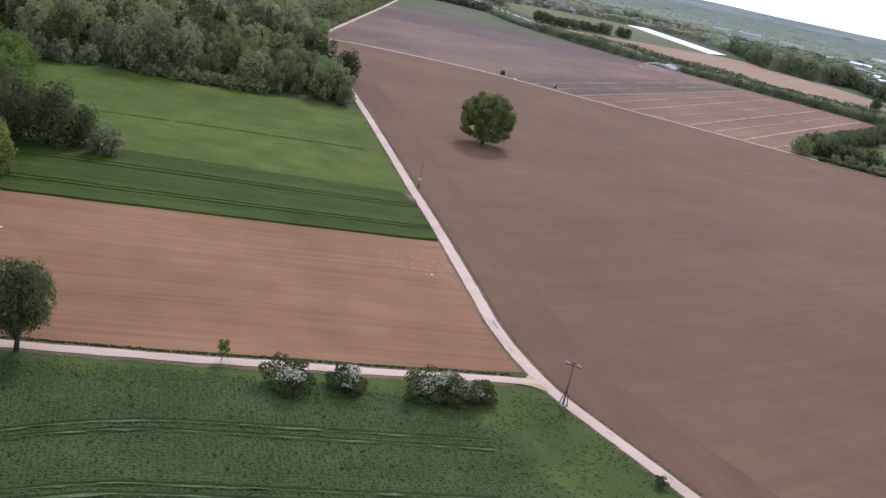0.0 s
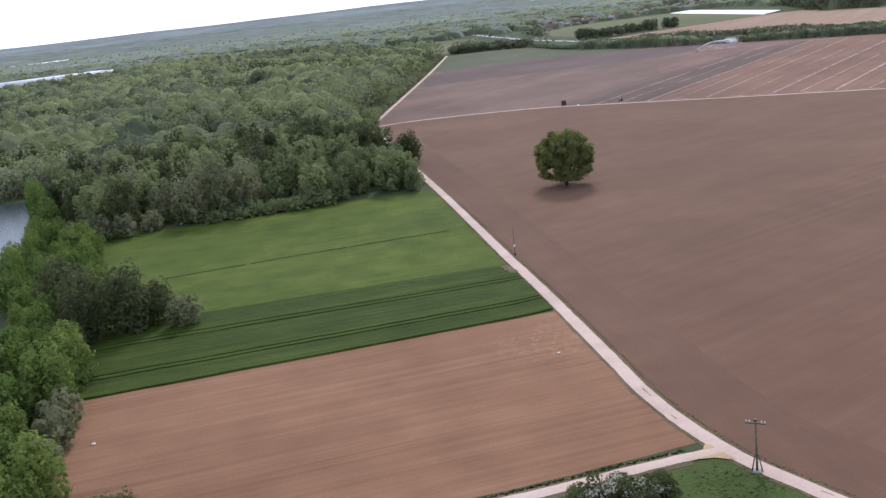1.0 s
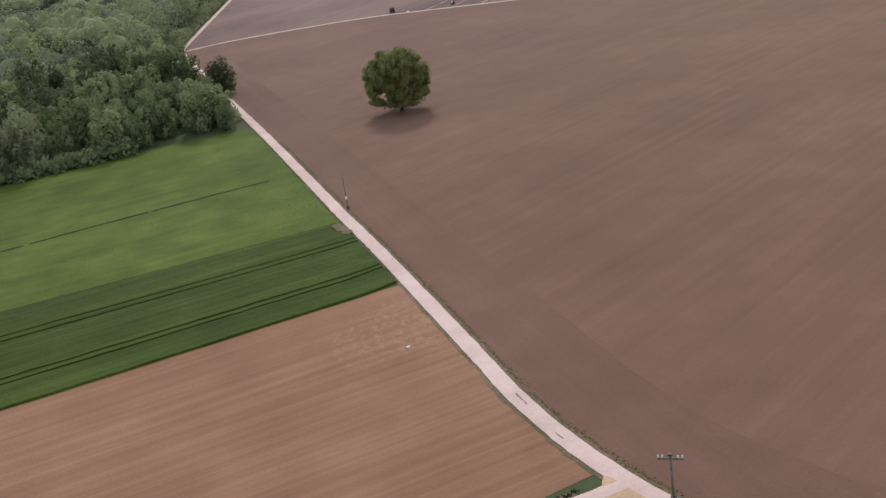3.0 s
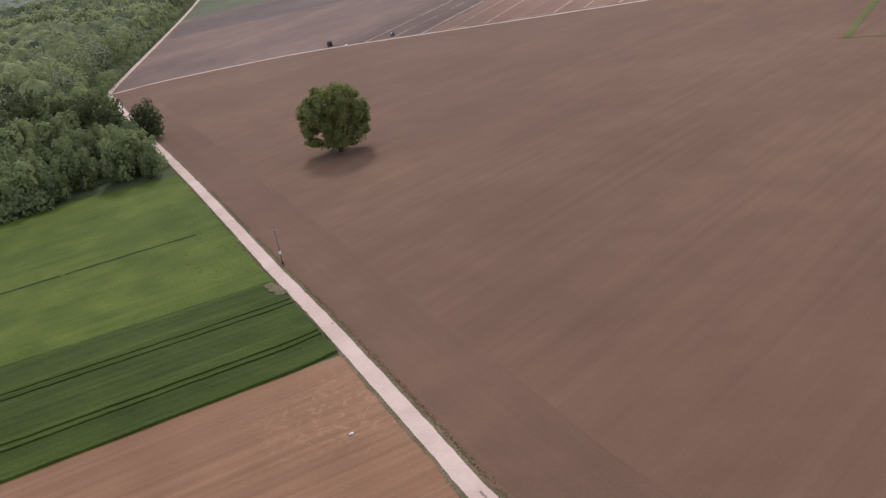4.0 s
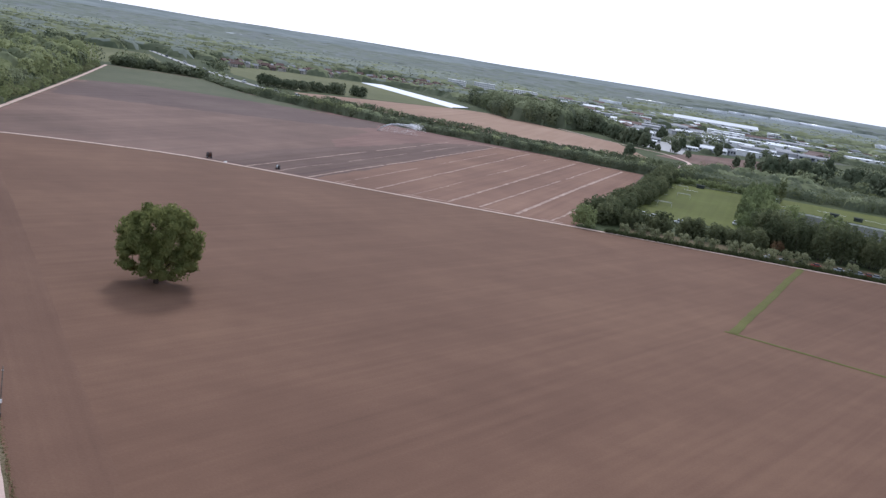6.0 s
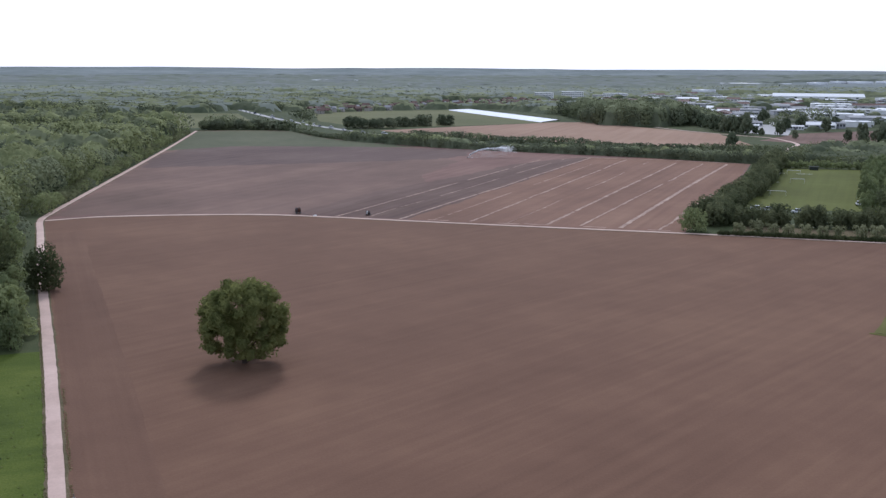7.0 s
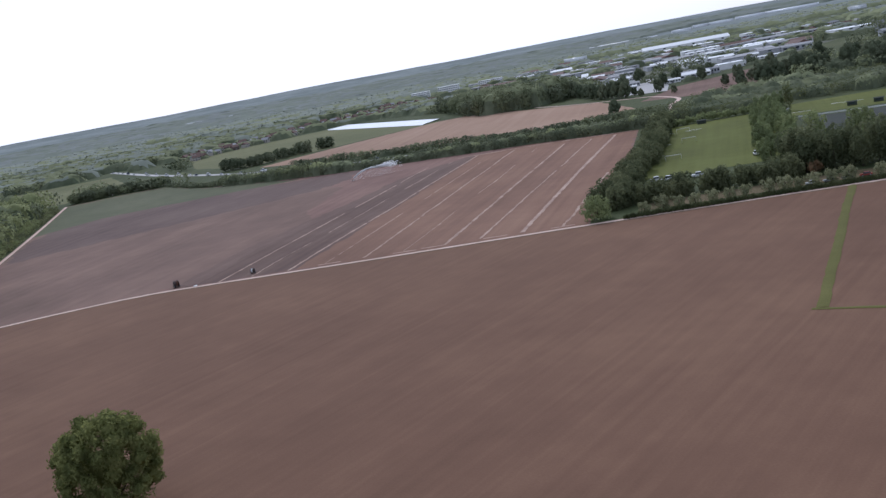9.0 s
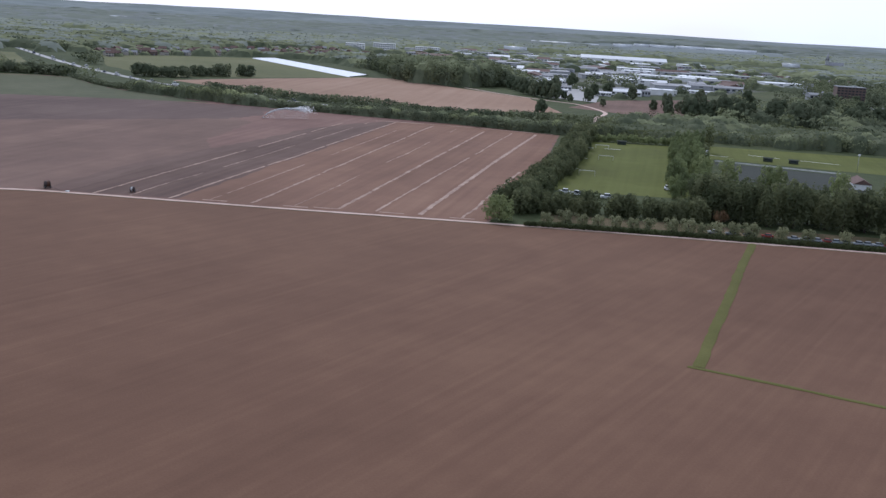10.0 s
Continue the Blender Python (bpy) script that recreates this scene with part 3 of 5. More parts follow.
patch("ploughed_field", TRACK[1:20] + THIN[1:] + [(900, 120), (900, -400), (300, -300), (140, -20)], 0.03, soil_big,
      "large bare reddish-brown tilled field beside the gravel track", "field", 6, 0.15)
head_line = [(x + 8.6, y + 1.2) for x, y in TRACK[3:18]]
ribbon("headland", head_line, 12.5, 0.045, soil_head, "darker tilled headland strip along the track", "field", 4, 0.35, 0.0)
patch("seedbed_field", [(-56, 126.5), (-49, 128.6), (-25, 134.8), (-11, 138.8), (4, 142.9), (17, 147), (25, 149.6), (28.6, 150.8), (26.0, 161), (23.0, 174), (19.3, 195), (15.1, 214.8), (8, 213), (-29, 204), (-76, 190.5), (-73, 165), (-66, 145)], 0.03, soil_pale,
      "small pale brown seedbed field beside the gravel track", "field", 3, 0.2)
patch("irrigated_field", [TRACK[19]] + THIN[1:8] + [(205, 500), (262, 585), (352, 735), (300, 788), (222, 848), (183, 880), (147, 923), (97, 1000), (76, 1085), (60, 1104), (-13, 1108)] + TRACK[-2:19:-1], 0.034, soil_far,
      "large brown crusted field with dry pale strips, being watered", "field", 6, 0.2)
patch("grassy_corner", [(-14, 1104), (-26, 885), (20, 920), (70, 915), (125, 900), (160, 893), (143, 926), (97, 998), (76, 1085), (60, 1100)], 0.05, ground_mat("thin_grass", [(0.1, (0.078, 0.088, 0.048)), (0.5, (0.112, 0.118, 0.066)), (0.9, (0.15, 0.146, 0.088))], None, 1, 1.0, 0.6, 0.4), "grassy green corner of the irrigated field", "field", 6, 2.0)
patch("sprouting_field", [(-44, 566), (-28, 563), (14, 563), (56, 553), (88, 604), (122, 646), (160, 684), (186, 730), (165, 790), (120, 850), (100, 930), (30, 940), (-20, 930), (-32, 800), (-41, 640)], 0.042, soil_green, "greyish field part with the first green shoots", "field", 3, 3.0)
soil_red = ground_mat("reddish_soil", [(0.12, (0.157, 0.087, 0.059)), (0.5, (0.230, 0.130, 0.089)), (0.88, (0.308, 0.183, 0.123))], 56.0, 0.6, 0.9, 0.3, 0.25, row=0.25, length=40)
patch("irrigated_field", [(92, 537), (128, 592), (170, 655), (247, 772), (262, 792), (300, 786), (350, 734), (262, 586), (205, 502), (193, 486), (121, 520)], 0.044, soil_red, "reddish part of the irrigated field with dry strips", "field", 4, 1.2)
soil_mid = ground_mat("half_dry_soil", [(0.12, (0.109, 0.069, 0.056)), (0.5, (0.161, 0.103, 0.083)), (0.88, (0.218, 0.146, 0.115))], 56.0, 0.6, 0.9, 0.4, 0.25, row=0.25, length=40)
soil_damp = ground_mat("damp_soil", [(0.12, (0.098, 0.066, 0.056)), (0.5, (0.142, 0.096, 0.082)), (0.88, (0.19, 0.135, 0.112))], 56.0, 0.5, 1.0, 0.35, 0.25, row=0.2, length=50)
patch("moist_soil", [(-8, 913), (30, 925), (75, 925), (130, 900), (200, 866), (182, 820), (165, 800), (150, 792), (80, 778), (20, 770), (-30, 762), (-26, 850)], 0.048, soil_damp, "darker damp band across the irrigated field", "field", 3, 2.5)
patch("moist_soil", [(60, 552), (88, 602), (122, 644), (160, 682), (205, 742), (240, 770), (262, 792), (247, 772), (170, 655), (128, 592), (92, 537)], 0.05, soil_wet,
      "dark freshly watered soil in the irrigated field", "field", 6, 1.2)
patch("moist_soil", [(50, 556), (80, 606), (113, 650), (152, 692), (196, 752), (236, 782), (262, 796), (250, 770), (174, 654), (132, 590), (96, 535)], 0.0485, soil_mid, "damp soil round the freshly watered strip", "field", 6, 1.5)
patch("moist_soil", [(125, 643), (160, 682), (232, 790), (215, 830), (185, 842), (165, 770), (128, 690)], 0.046, soil_far, "damp brown soil around the sprinkler", "field", 5, 2.0)
for i, (a, b, w, gaps) in enumerate([((68, 547), (229, 788), 1.3, 0.1), ((80, 542), (246, 790), 0.7, 0.25), ((93, 536), (264, 793), 1.5, 0.04), ((106, 531), (274, 786), 0.7, 0.3), ((120, 525), (284, 777), 1.4, 0.05),
                                     ((134, 519), (296, 765), 0.6, 0.35), ((148, 512), (308, 751), 1.7, 0.04), ((160, 507), (323, 743), 1.2, 0.08), ((174, 500), (336, 736), 2.5, 0.0), ((187, 493), (262, 600), 1.6, 0.12)]):
    a, b = np.array(a, float), np.array(b, float)
    cuts = [0.0] + ([] if gaps < 0.02 else list(np.sort(rng.uniform(0.05, 0.95, 3)))) + [1.0]
    for lo, hi in zip(cuts, cuts[1:]):
        if gaps >= 0.02:
            hi = lo + (hi - lo) * (1 - gaps)
        if hi - lo > 0.02:
            p, q = a + (b - a) * lo, a + (b - a) * hi
            ribbon("dry_strip", [tuple(p), tuple((p + q) / 2 + rng.normal(0, 0.5, 2)), tuple(q)], w * 0.7, 0.07, soil_strip, "pale dry strip across the irrigated field", "dry strip", 2.2, 0.5, 0.05)
ribbon("dry_strip", [(252, 799), (300, 774), (349, 738)], 1.7, 0.072, soil_strip, "pale dry strip along the foot of the hedge", "dry strip", 3, 0.6, 0.05)
for x, y in [(104, 528.5), (130, 515.5), (140, 512), (161, 502), (183, 490.5)]:
    ribbon("dry_strip", [(x, y + 4), (x + 4, y + 2), (x + 8, y + 0.2)], 1.3, 0.07, soil_strip, "short pale dry strip on the field's headland", "dry strip", 2, 0.3, 0.05)

# young wheat, in strips between the wheel tracks
W00, W10, W01, W11 = (np.array(p, float) for p in ((14.6, 214.8), (-78, 190), (7.4, 253), (-90, 233.5)))


def wheat_at(u, v):
    p = (W00 * (1 - v) + W01 * v) * (1 - u) + (W10 * (1 - v) + W11 * v) * u
    return p[0], p[1] + 1.1 * max(0, 1 - u * 11) ** 2 * (1 - v)


wheat = tagged(new("wheat_field"), "dark green young wheat with wheel tracks", "field", kind="structure")
edges = [0.0, 0.2, 0.209, 0.25, 0.259, 0.632, 0.64, 0.69, 0.697, 1.0]
for lo, hi in zip(edges[::2], edges[1::2]):
    us = [0, 0.0015] + list(np.linspace(0.012, 0.988, 70)) + [0.9985, 1]
    vs = [lo, lo + 0.004] + list(np.linspace(lo, hi, max(3, int((hi - lo) * 26)))[1:-1]) + [hi - 0.004, hi]
    nu, nv = len(us) - 1, len(vs) - 1
    verts, faces = [], []
    for j in range(nv + 1):
        for i in range(nu + 1):
            u, v = us[i], vs[j]
            x, y = wheat_at(u, v)
            y += 0.25 * wob(x, 7 * lo, 0.12)
            edge = i in (0, nu) or j in (0, nv)
            verts.append((x, y, 0.0 if edge else 0.42 + 0.1 * wob(x, y, 0.5)))
    for j in range(nv):
        for i in range(nu):
            k = j * (nu + 1) + i
            faces.append((k, k + 1, k + nu + 2, k + nu + 1))
    part("wheat", mesh_of("wheat", verts, faces, wheat_mat), wheat)
part("trodden_strip", mesh_of("trodden_strip", [(*wheat_at(0, 0), 0.035), (*wheat_at(1, 0), 0.035), (*wheat_at(1, 1), 0.035), (*wheat_at(0, 1), 0.035)], [(0, 1, 2, 3)], wheat_dark), wheat, "dark sheet under the wheat, showing in the wheel tracks")

patch("meadow", [(8, 254), (2, 287), (-7, 340), (-12, 358), (-46, 353), (-66, 346), (-98, 340), (-125, 333), (-106, 283), (-86, 234)], 0.05, meadow_mat, "light green meadow before the wood", "meadow", 3, 0.4)
for a, b in [((-7, 295.2), (-34, 288.6)), ((-35, 288.4), (-60, 281.5)), ((-61.5, 281), (-82, 274.5))]:
    ribbon("ditch", [a, ((a[0] + b[0]) / 2, (a[1] + b[1]) / 2 + 0.3), b], 0.8, 0.09, wheat_dark, "narrow dark ditch across the meadow", "ditch", 1.2, 0.35, 0.05)

patch("bare_patch", [(8.8, 244.4), (7.1, 252.2), (5.2, 251.4), (6.2, 248.8), (7.3, 246.6)], 0.5, bank_mat, "trampled bare corner of the wheat beside the track", "ground", 0.8, 0.7)

# leafy crop beside the side track
CROP = [(-110, 20), (-88, 108), (-58, 118), (-41, 123.5), (-24, 128.5), (1, 132.5), (14, 134.5), (20, 133), (26, 127), (29, 118), (33, 104), (50, 78), (90, 20), (110, -60), (-100, -60)]
patch("roadside_grass", [(-90, 112), (-49, 124), (-11, 134), (17, 142), (31, 146), (35, 139), (49, 117), (60, 99), (85, 60), (60, 50), (25, 100), (10, 120), (-30, 118), (-85, 100)], 0.03, verge_mat, "rough grass between the crop and the tracks", "grass", 2, 0.4)
patch("crop_field", CROP, 0.055, crop_mat, "dark green leafy crop in rows", "field", 0.8, 2.0)
d = np.array([math.cos(radians(14)), math.sin(radians(14))])
s = np.array([-d[1], d[0]])


def rut_y(x, y0):
    """A wheel track through the crop, bending off at its far end."""
    return y0 + 0.25 * x - 2.6 * np.clip((-18 - x) / 14, 0, 1.6) ** 2


RUTS = [119.7, 117.3, 104.6, 102.4]
pts = []
for i in range(-130, 90):
    for j in range(58, 200):
        pts.append(d * (i * 0.62) + s * (j * 0.66) + rng.normal(0, 0.1, 2))
pts = np.array(pts)
pts = pts[inside(pts[:, 0], pts[:, 1], CROP) & (pts[:, 1] > 72)]
rim = np.interp(pts[:, 1], (78, 104, 118, 127, 133), (50, 33, 29, 26, 20)) - pts[:, 0]
keep = (rng.uniform(size=len(pts)) < np.clip(0.15 + rim / 9, 0, 0.9))
ridge = np.zeros(len(pts), bool)
for y0 in RUTS:
    off = np.abs(pts[:, 1] - rut_y(pts[:, 0], y0))
    keep &= off > 0.42
    ridge |= off < 0.8
pts, ridge = pts[keep], ridge[keep]
lift = np.where(ridge, 0.22, 0.13) + rng.uniform(-0.03, 0.05, len(pts))
co = leaves(rng, np.repeat(np.column_stack([pts, lift]), 4, 0), np.tile([[0.3, 0.26, 0.06]], (4 * len(pts), 1)), np.full(4 * len(pts), 0.24), 0.7, 0.2, 0.06)
leaf_crop = leaf_mat("crop_leaves", (0.08, 0.112, 0.04), (0.108, 0.146, 0.053), (0.142, 0.184, 0.07), 0.05, 0.3)
tagged(new("crop_plants", quads_mesh("crop_plants", co, leaf_crop)), "rows of dark green leafy crop plants", "crop plants", kind="stuff")
ridge_mat = ground_mat("raised_crop", [(0.1, (0.085, 0.115, 0.05)), (0.5, (0.13, 0.165, 0.075)), (0.9, (0.17, 0.205, 0.1))], None, 1, 0.5, 1.2, 1.0)
for y0 in RUTS:
    line = [(x, float(rut_y(x, y0))) for x in range(-54, 23, 4)]
    # a flat strip; the shade of the rut is in its dark colour
    ribbon("wheel_track", line, 0.6, 0.16, wheat_dark, "wheel track through the crop, groove shade put into its dark colour", "wheel track", 1.2, 0.3, 0.0)
    ribbon("pushed_up_row", [(x, y - 0.62) for x, y in line], 0.2, 0.25, ridge_mat, "pale row of crop pushed up beside the wheel track", "crop row", 1.2, 0.35, 0.08)
# dark flakes laid over the crop, painted shade for gaps between plants
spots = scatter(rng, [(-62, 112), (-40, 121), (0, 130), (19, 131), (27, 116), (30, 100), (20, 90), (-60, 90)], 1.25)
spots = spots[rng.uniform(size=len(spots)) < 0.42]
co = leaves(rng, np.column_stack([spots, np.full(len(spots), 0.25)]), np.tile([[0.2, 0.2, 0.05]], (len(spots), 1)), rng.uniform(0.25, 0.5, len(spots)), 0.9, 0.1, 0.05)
tagged(new("sunken_spots", quads_mesh("sunken_spots", co, wheat_dark)), "small dark flakes painted as shaded gaps in the leafy crop", "crop plants", kind="stuff")
# rough grass and weeds at the rim of the crop and beside the tracks
weed = scatter(rng, [(-60, 119), (-40, 125), (1, 134), (24, 142), (32, 144), (36, 136), (49, 116), (60, 98), (50, 84), (30, 112), (19, 124), (8, 128.5), (-30, 121)], 0.8)
weed = weed[rng.uniform(size=len(weed)) < np.array([0.42 + 0.9 * wob(x, y, 0.16) for x, y in weed])]
co = leaves(rng, np.repeat(np.column_stack([weed, np.full(len(weed), 0.08)]), 4, 0), np.tile([[0.4, 0.4, 0.1]], (4 * len(weed), 1)), np.full(4 * len(weed), 0.26), 0.6, 0.2, 0.12)
leaf_weed = leaf_mat("weed_blades", (0.08, 0.116, 0.03), (0.118, 0.156, 0.042), (0.176, 0.2, 0.062), 0.14, 0.4)
tagged(new("roadside_weeds", quads_mesh("roadside_weeds", co, leaf_weed)), "yellow-green rough grass and weeds beside the tracks", "grass", kind="stuff")
q = np.array([(p.x + rng.normal(0, 0.18), p.y + 2.05 + rng.normal(0, 0.14), 0.1) for p in smooth_line(SIDE[:-1], 0.22)])
co = leaves(rng, np.repeat(q, 5, 0), np.tile([[0.34, 0.24, 0.14]], (5 * len(q), 1)), np.full(5 * len(q), 0.24), 0.1)
tagged(new("verge_weeds", quads_mesh("verge_weeds", co, leaf_mat("dark_weeds", (0.03, 0.04, 0.016), (0.055, 0.068, 0.026), (0.09, 0.1, 0.04), 0.3))), "dark weeds along the rim of the seedbed", "grass", kind="stuff")

# gravel tracks with weedy verges
ribbon("verge", TRACK, 3.6, 0.06, bank_mat, "weedy earth verge along the gravel track", "verge", 1.5, 0.35, 0.05)
ribbon("gravel_track", [(x, y) for x, y in TRACK], 2.5, 0.12, gravel, "pale gravel farm track", "track", 1.5, 0.12, 0.06)
ribbon("verge", SIDE[:-1], 4.6, 0.062, bank_mat, "weedy earth verge along the side track", "verge", 1.5, 0.5, 0.05)
ribbon("side_track", SIDE, 2.3, 0.13, gravel, "narrow pale gravel side track", "track", 1.5, 0.2, 0.05)
patch("track_junction", [(25, 145.9), (28.4, 147.8), (29.3, 150.0), (31.0, 148), (33.0, 144.2), (29.5, 145.6)], 0.15, sand, "trampled sandy junction of two tracks", "track", 1, 0.25)
ribbon("verge", THIN, 3.8, 0.07, bank_mat, "narrow weedy verge along the field path", "verge", 3, 0.4, 0.04)
ribbon("field_path", THIN, 2.4, 0.14, gravel, "narrow pale path between the fields", "path", 3, 0.25, 0.04)
for pts_, w in (([(25.2, 168), (24.9, 169.6), (24.6, 171.2)], 0.4), ([(27.2, 158.6), (26.7, 160.4)], 0.4), ([(39.6, 134.3), (40.6, 132.8)], 0.4), ([(46.2, 124.2), (47.0, 122.9)], 0.4), ([(14.9, 226.5), (15.0, 227.2)], 0.35)):
    ribbon("track_stain", pts_, w * 0.4, 0.186, gravel_dirty, "brownish stain on the pale gravel track", "stain", 0.6, 0.25, 0.01)
# grass band with a corner in the ploughed field
ribbon("grass_band", [(272, 443), (245, 414), (219, 385), (196, 360), (178, 340)], 2.6, 0.09, lime_mat, "yellow-green grass band across the ploughed field", "grass", 3, 0.35, 0.1)
ribbon("grass_band", [(176, 341), (180.5, 336), (192, 323), (201, 312), (246, 262), (300, 200)], 1.5, 0.085, lime_mat, "narrow yellow-green grass band across the ploughed field", "grass", 3, 0.35, 0.1)

water_mat, nt, b = material("lake_water", 0.25, 0.2)
b.inputs["Base Color"].default_value = (0.05, 0.065, 0.07, 1)
bumped(nt, b, noise_at(nt, 0.8, 3.0), 0.25, 0.05)
patch("water", [(-176, 427), (-150, 380), (-136, 312), (-127, 272), (-117, 220), (-107, 170), (-97, 118), (-96, 30), (-300, 0), (-430, 250), (-330, 400), (-260, 425)], 0.04, water_mat, "calm grey lake behind trees", "water", 5, 1.2)

# fields and roads beyond the hedges
patch("fallow_field", [(158, 1095), (239, 1145), (373, 1218), (404, 1213), (465, 1010), (430, 880), (340, 880), (254, 968), (195, 1020)], 0.03, soil_field2, "pale orange-brown fallow field behind the hedge", "field", 8, 1.0)
patch("pasture", [(112, 1260), (118, 1452), (200, 1500), (311, 1530), (372, 1216), (250, 1162), (150, 1130)], 0.04, green_far, "pale green pasture beyond the road", "field", 8, 1.5)
patch("pasture", [(-150, 1440), (-85, 1470), (24, 1445), (40, 1250), (-16, 1150), (-114, 1205)], 0.04, green_far, "light green pasture beside the wood", "field", 8, 1.5)
patch("fallow_field", [(462, 930), (545, 1010), (700, 1055), (640, 900), (570, 850), (500, 860)], 0.035, soil_green, "small bare brown field beside the town", "field", 8, 1.0)
patch("yard", [(497, 1030), (520, 985), (560, 1050), (600, 1130), (640, 1250), (600, 1290), (560, 1210), (530, 1120)], 0.06, asphalt, "pale paved yard between the buildings of the town", "yard", 6, 0.5)
paved = ground_mat("weathered_paving", [(0.1, (0.085, 0.095, 0.06)), (0.5, (0.13, 0.135, 0.1)), (0.9, (0.22, 0.215, 0.19))], None, 1, 1.0, 0.9, 0.5, big_scale=0.012)
patch("yard", [(575, 1075), (640, 1085), (780, 1140), (960, 1260), (1250, 1700), (1220, 2050), (800, 2200), (630, 1820), (645, 1480), (600, 1290)], 0.04, paved, "grey paved ground with grass between the commercial buildings of the town", "yard", 14, 3.0)
film_mat = plain_mat("white_film", (0.82, 0.83, 0.84), 0.25, 0, 0.05, 0.3, 0.7)
sheet = tagged(new("plastic_cover"), "long rows of shining white plastic crop cover", "crop cover", kind="structure")
for k in range(9):
    f0 = k / 9
    a0, a1 = np.array((311, 1520)) * (1 - f0) + np.array((346, 1547)) * f0, np.array((355, 1215)) * (1 - f0) + np.array((388, 1258)) * f0
    part("film_row", ribbon("film_row", [tuple(a0), tuple((a0 + a1) / 2), tuple(a1)], 4.4, 0.1, film_mat, step=25, ragged=0.1, crown=0.9, thing=False), sheet)
ROAD = [(-60, 2000), (21, 1567), (71, 1299), (109, 1154), (146, 1048), (196, 955), (262, 880), (345, 815), (425, 760), (560, 690), (900, 520)]
ribbon("road", ROAD, 7.5, 0.16, asphalt, "country road between hedges, hazy glare put into its pale colour", "road", 6, 0.05, 0.06)
ribbon("foot_path", [(421, 812), (443, 848), (474, 890), (487, 955), (475, 990), (462, 1030), (452, 1070), (446, 1120)], 3.5, 0.1, gravel, "pale path at the edge of town", "path", 4, 0.3)

# sports ground
patch("sports_pitch", [(240, 552), (353, 708), (412, 684), (305, 520)], 0.06, pitch_mat, "yellowish green sports pitch", "pitch", 6, 0.3)
patch("sports_pitch", [(432, 690), (530, 640), (472, 575), (392, 640)], 0.06, pitch_mat, "green grass beside the dark court", "pitch", 6, 0.3)
patch("court", [(388, 625), (437, 578), (402, 526), (355, 568)], 0.1, court_mat, "dark green-grey hard sports court", "court", 8, 0.0)
patch("car_park", [(214, 486), (262, 462), (330, 428), (420, 382), (428, 394), (340, 440), (275, 472), (222, 498)], 0.08, bank_mat, "gravel car park behind a clipped hedge", "car park", 4, 0.4)


# ---- trees and hedges ----
lone = tree("lone_tree", "large round walnut tree standing alone in the ploughed field", "tree", 18.3, 19.0, -1.2, 120, 19000, 0.44, leaf_lone, 3, 0.5, square=0.25, limbs=12, skirt=0.7, dome=0.2, rise=0.27, ruffle=0.5, clump=(0.13, 0.22), shell=(0.76, 0.9), uneven=0.07, full=0.62)
lone.matrix_world = at(31, 342, 40)
lone2 = tree("track_tree", "dark round tree beside the bend of the track", "tree", 13.0, 11.6, -2.0, 30, 4200, 0.55, leaf_dark, 8, 0.3, limbs=5, skirt=0.3)
lone2.matrix_world = at(-23.5, 421)
side_tree = tree("willow", "grey-green upright willow beside the side track", "tree", 13.2, 8.4, 1.2, 34, 8500, 0.36, leaf_oak, 12, 0.32, square=0.15, limbs=6, uneven=0.15)
side_tree.matrix_world = at(-43.5, 125.5)
sapling = tree("sapling", "thin bright green sapling beside the side track", "tree", 3.6, 1.9, 0.8, 9, 420, 0.24, leaf_mat("sapling_leaves", (0.09, 0.13, 0.03), (0.15, 0.2, 0.05), (0.22, 0.27, 0.08), 0.8, 0.45), 14, 0.06, limbs=3)
sapling.matrix_world = at(-17.6, 134)
haw = tree("hawthorn", "hawthorn bush with white blossom beside the side track", "bush", 4.4, 7.6, -0.8, 13, 2600, 0.34, leaf_mat("hawthorn_leaves", (0.05, 0.062, 0.026), (0.085, 0.1, 0.042), (0.13, 0.146, 0.062), 0.5, 0.4), 21, 0.14, "roadside hawthorns", petals=620, square=0.3, uneven=0.45)
haw.matrix_world = at(-7.6, 129.5)
for x, y, k, a in [(0.6, 132.2, 0.86, 130), (11.8, 134.6, 1.0, 60), (17.6, 135.8, 1.08, 210), (20.6, 137.2, 0.7, 300)]:
    bush = plant(haw, x, y, k, a)
    bush.scale = (k * 1.1, k * 0.9, k * rng.uniform(0.82, 1.08))
tuft = tree("bush", "low dark bush beside the gravel track", "bush", 1.7, 2.2, 0.05, 9, 500, 0.24, leaf_oak, 23, 0.05)
tuft.matrix_world = at(44.5, 120.5)

kinds = [tree("woodland_tree", "leafy green tree at the edge of the wood", "tree", 16, 11.5, -2.0, 13, 1500, 0.9, leaf_wood, 31, 0.3, "woodland trees", uneven=0.25),
         tree("woodland_tree", "tall dark green tree in the wood", "tree", 18, 10.5, -2.0, 13, 1500, 0.9, leaf_dark, 32, 0.3, "woodland trees", uneven=0.25),
         tree("woodland_tree", "light green tree in the wood", "tree", 15, 10.5, -2.0, 13, 1500, 0.85, leaf_light, 33, 0.28, "woodland trees", uneven=0.25),
         tree("woodland_tree", "grey-green willow at the edge of the wood", "tree", 16, 12, -2.5, 14, 1650, 0.86, leaf_grey, 34, 0.3, "woodland trees", uneven=0.25)]
for k, (x, y) in zip(kinds, [(-40, 380), (-70, 392), (-28, 366), (-92, 346)]):
    k.matrix_world = at(x, y)
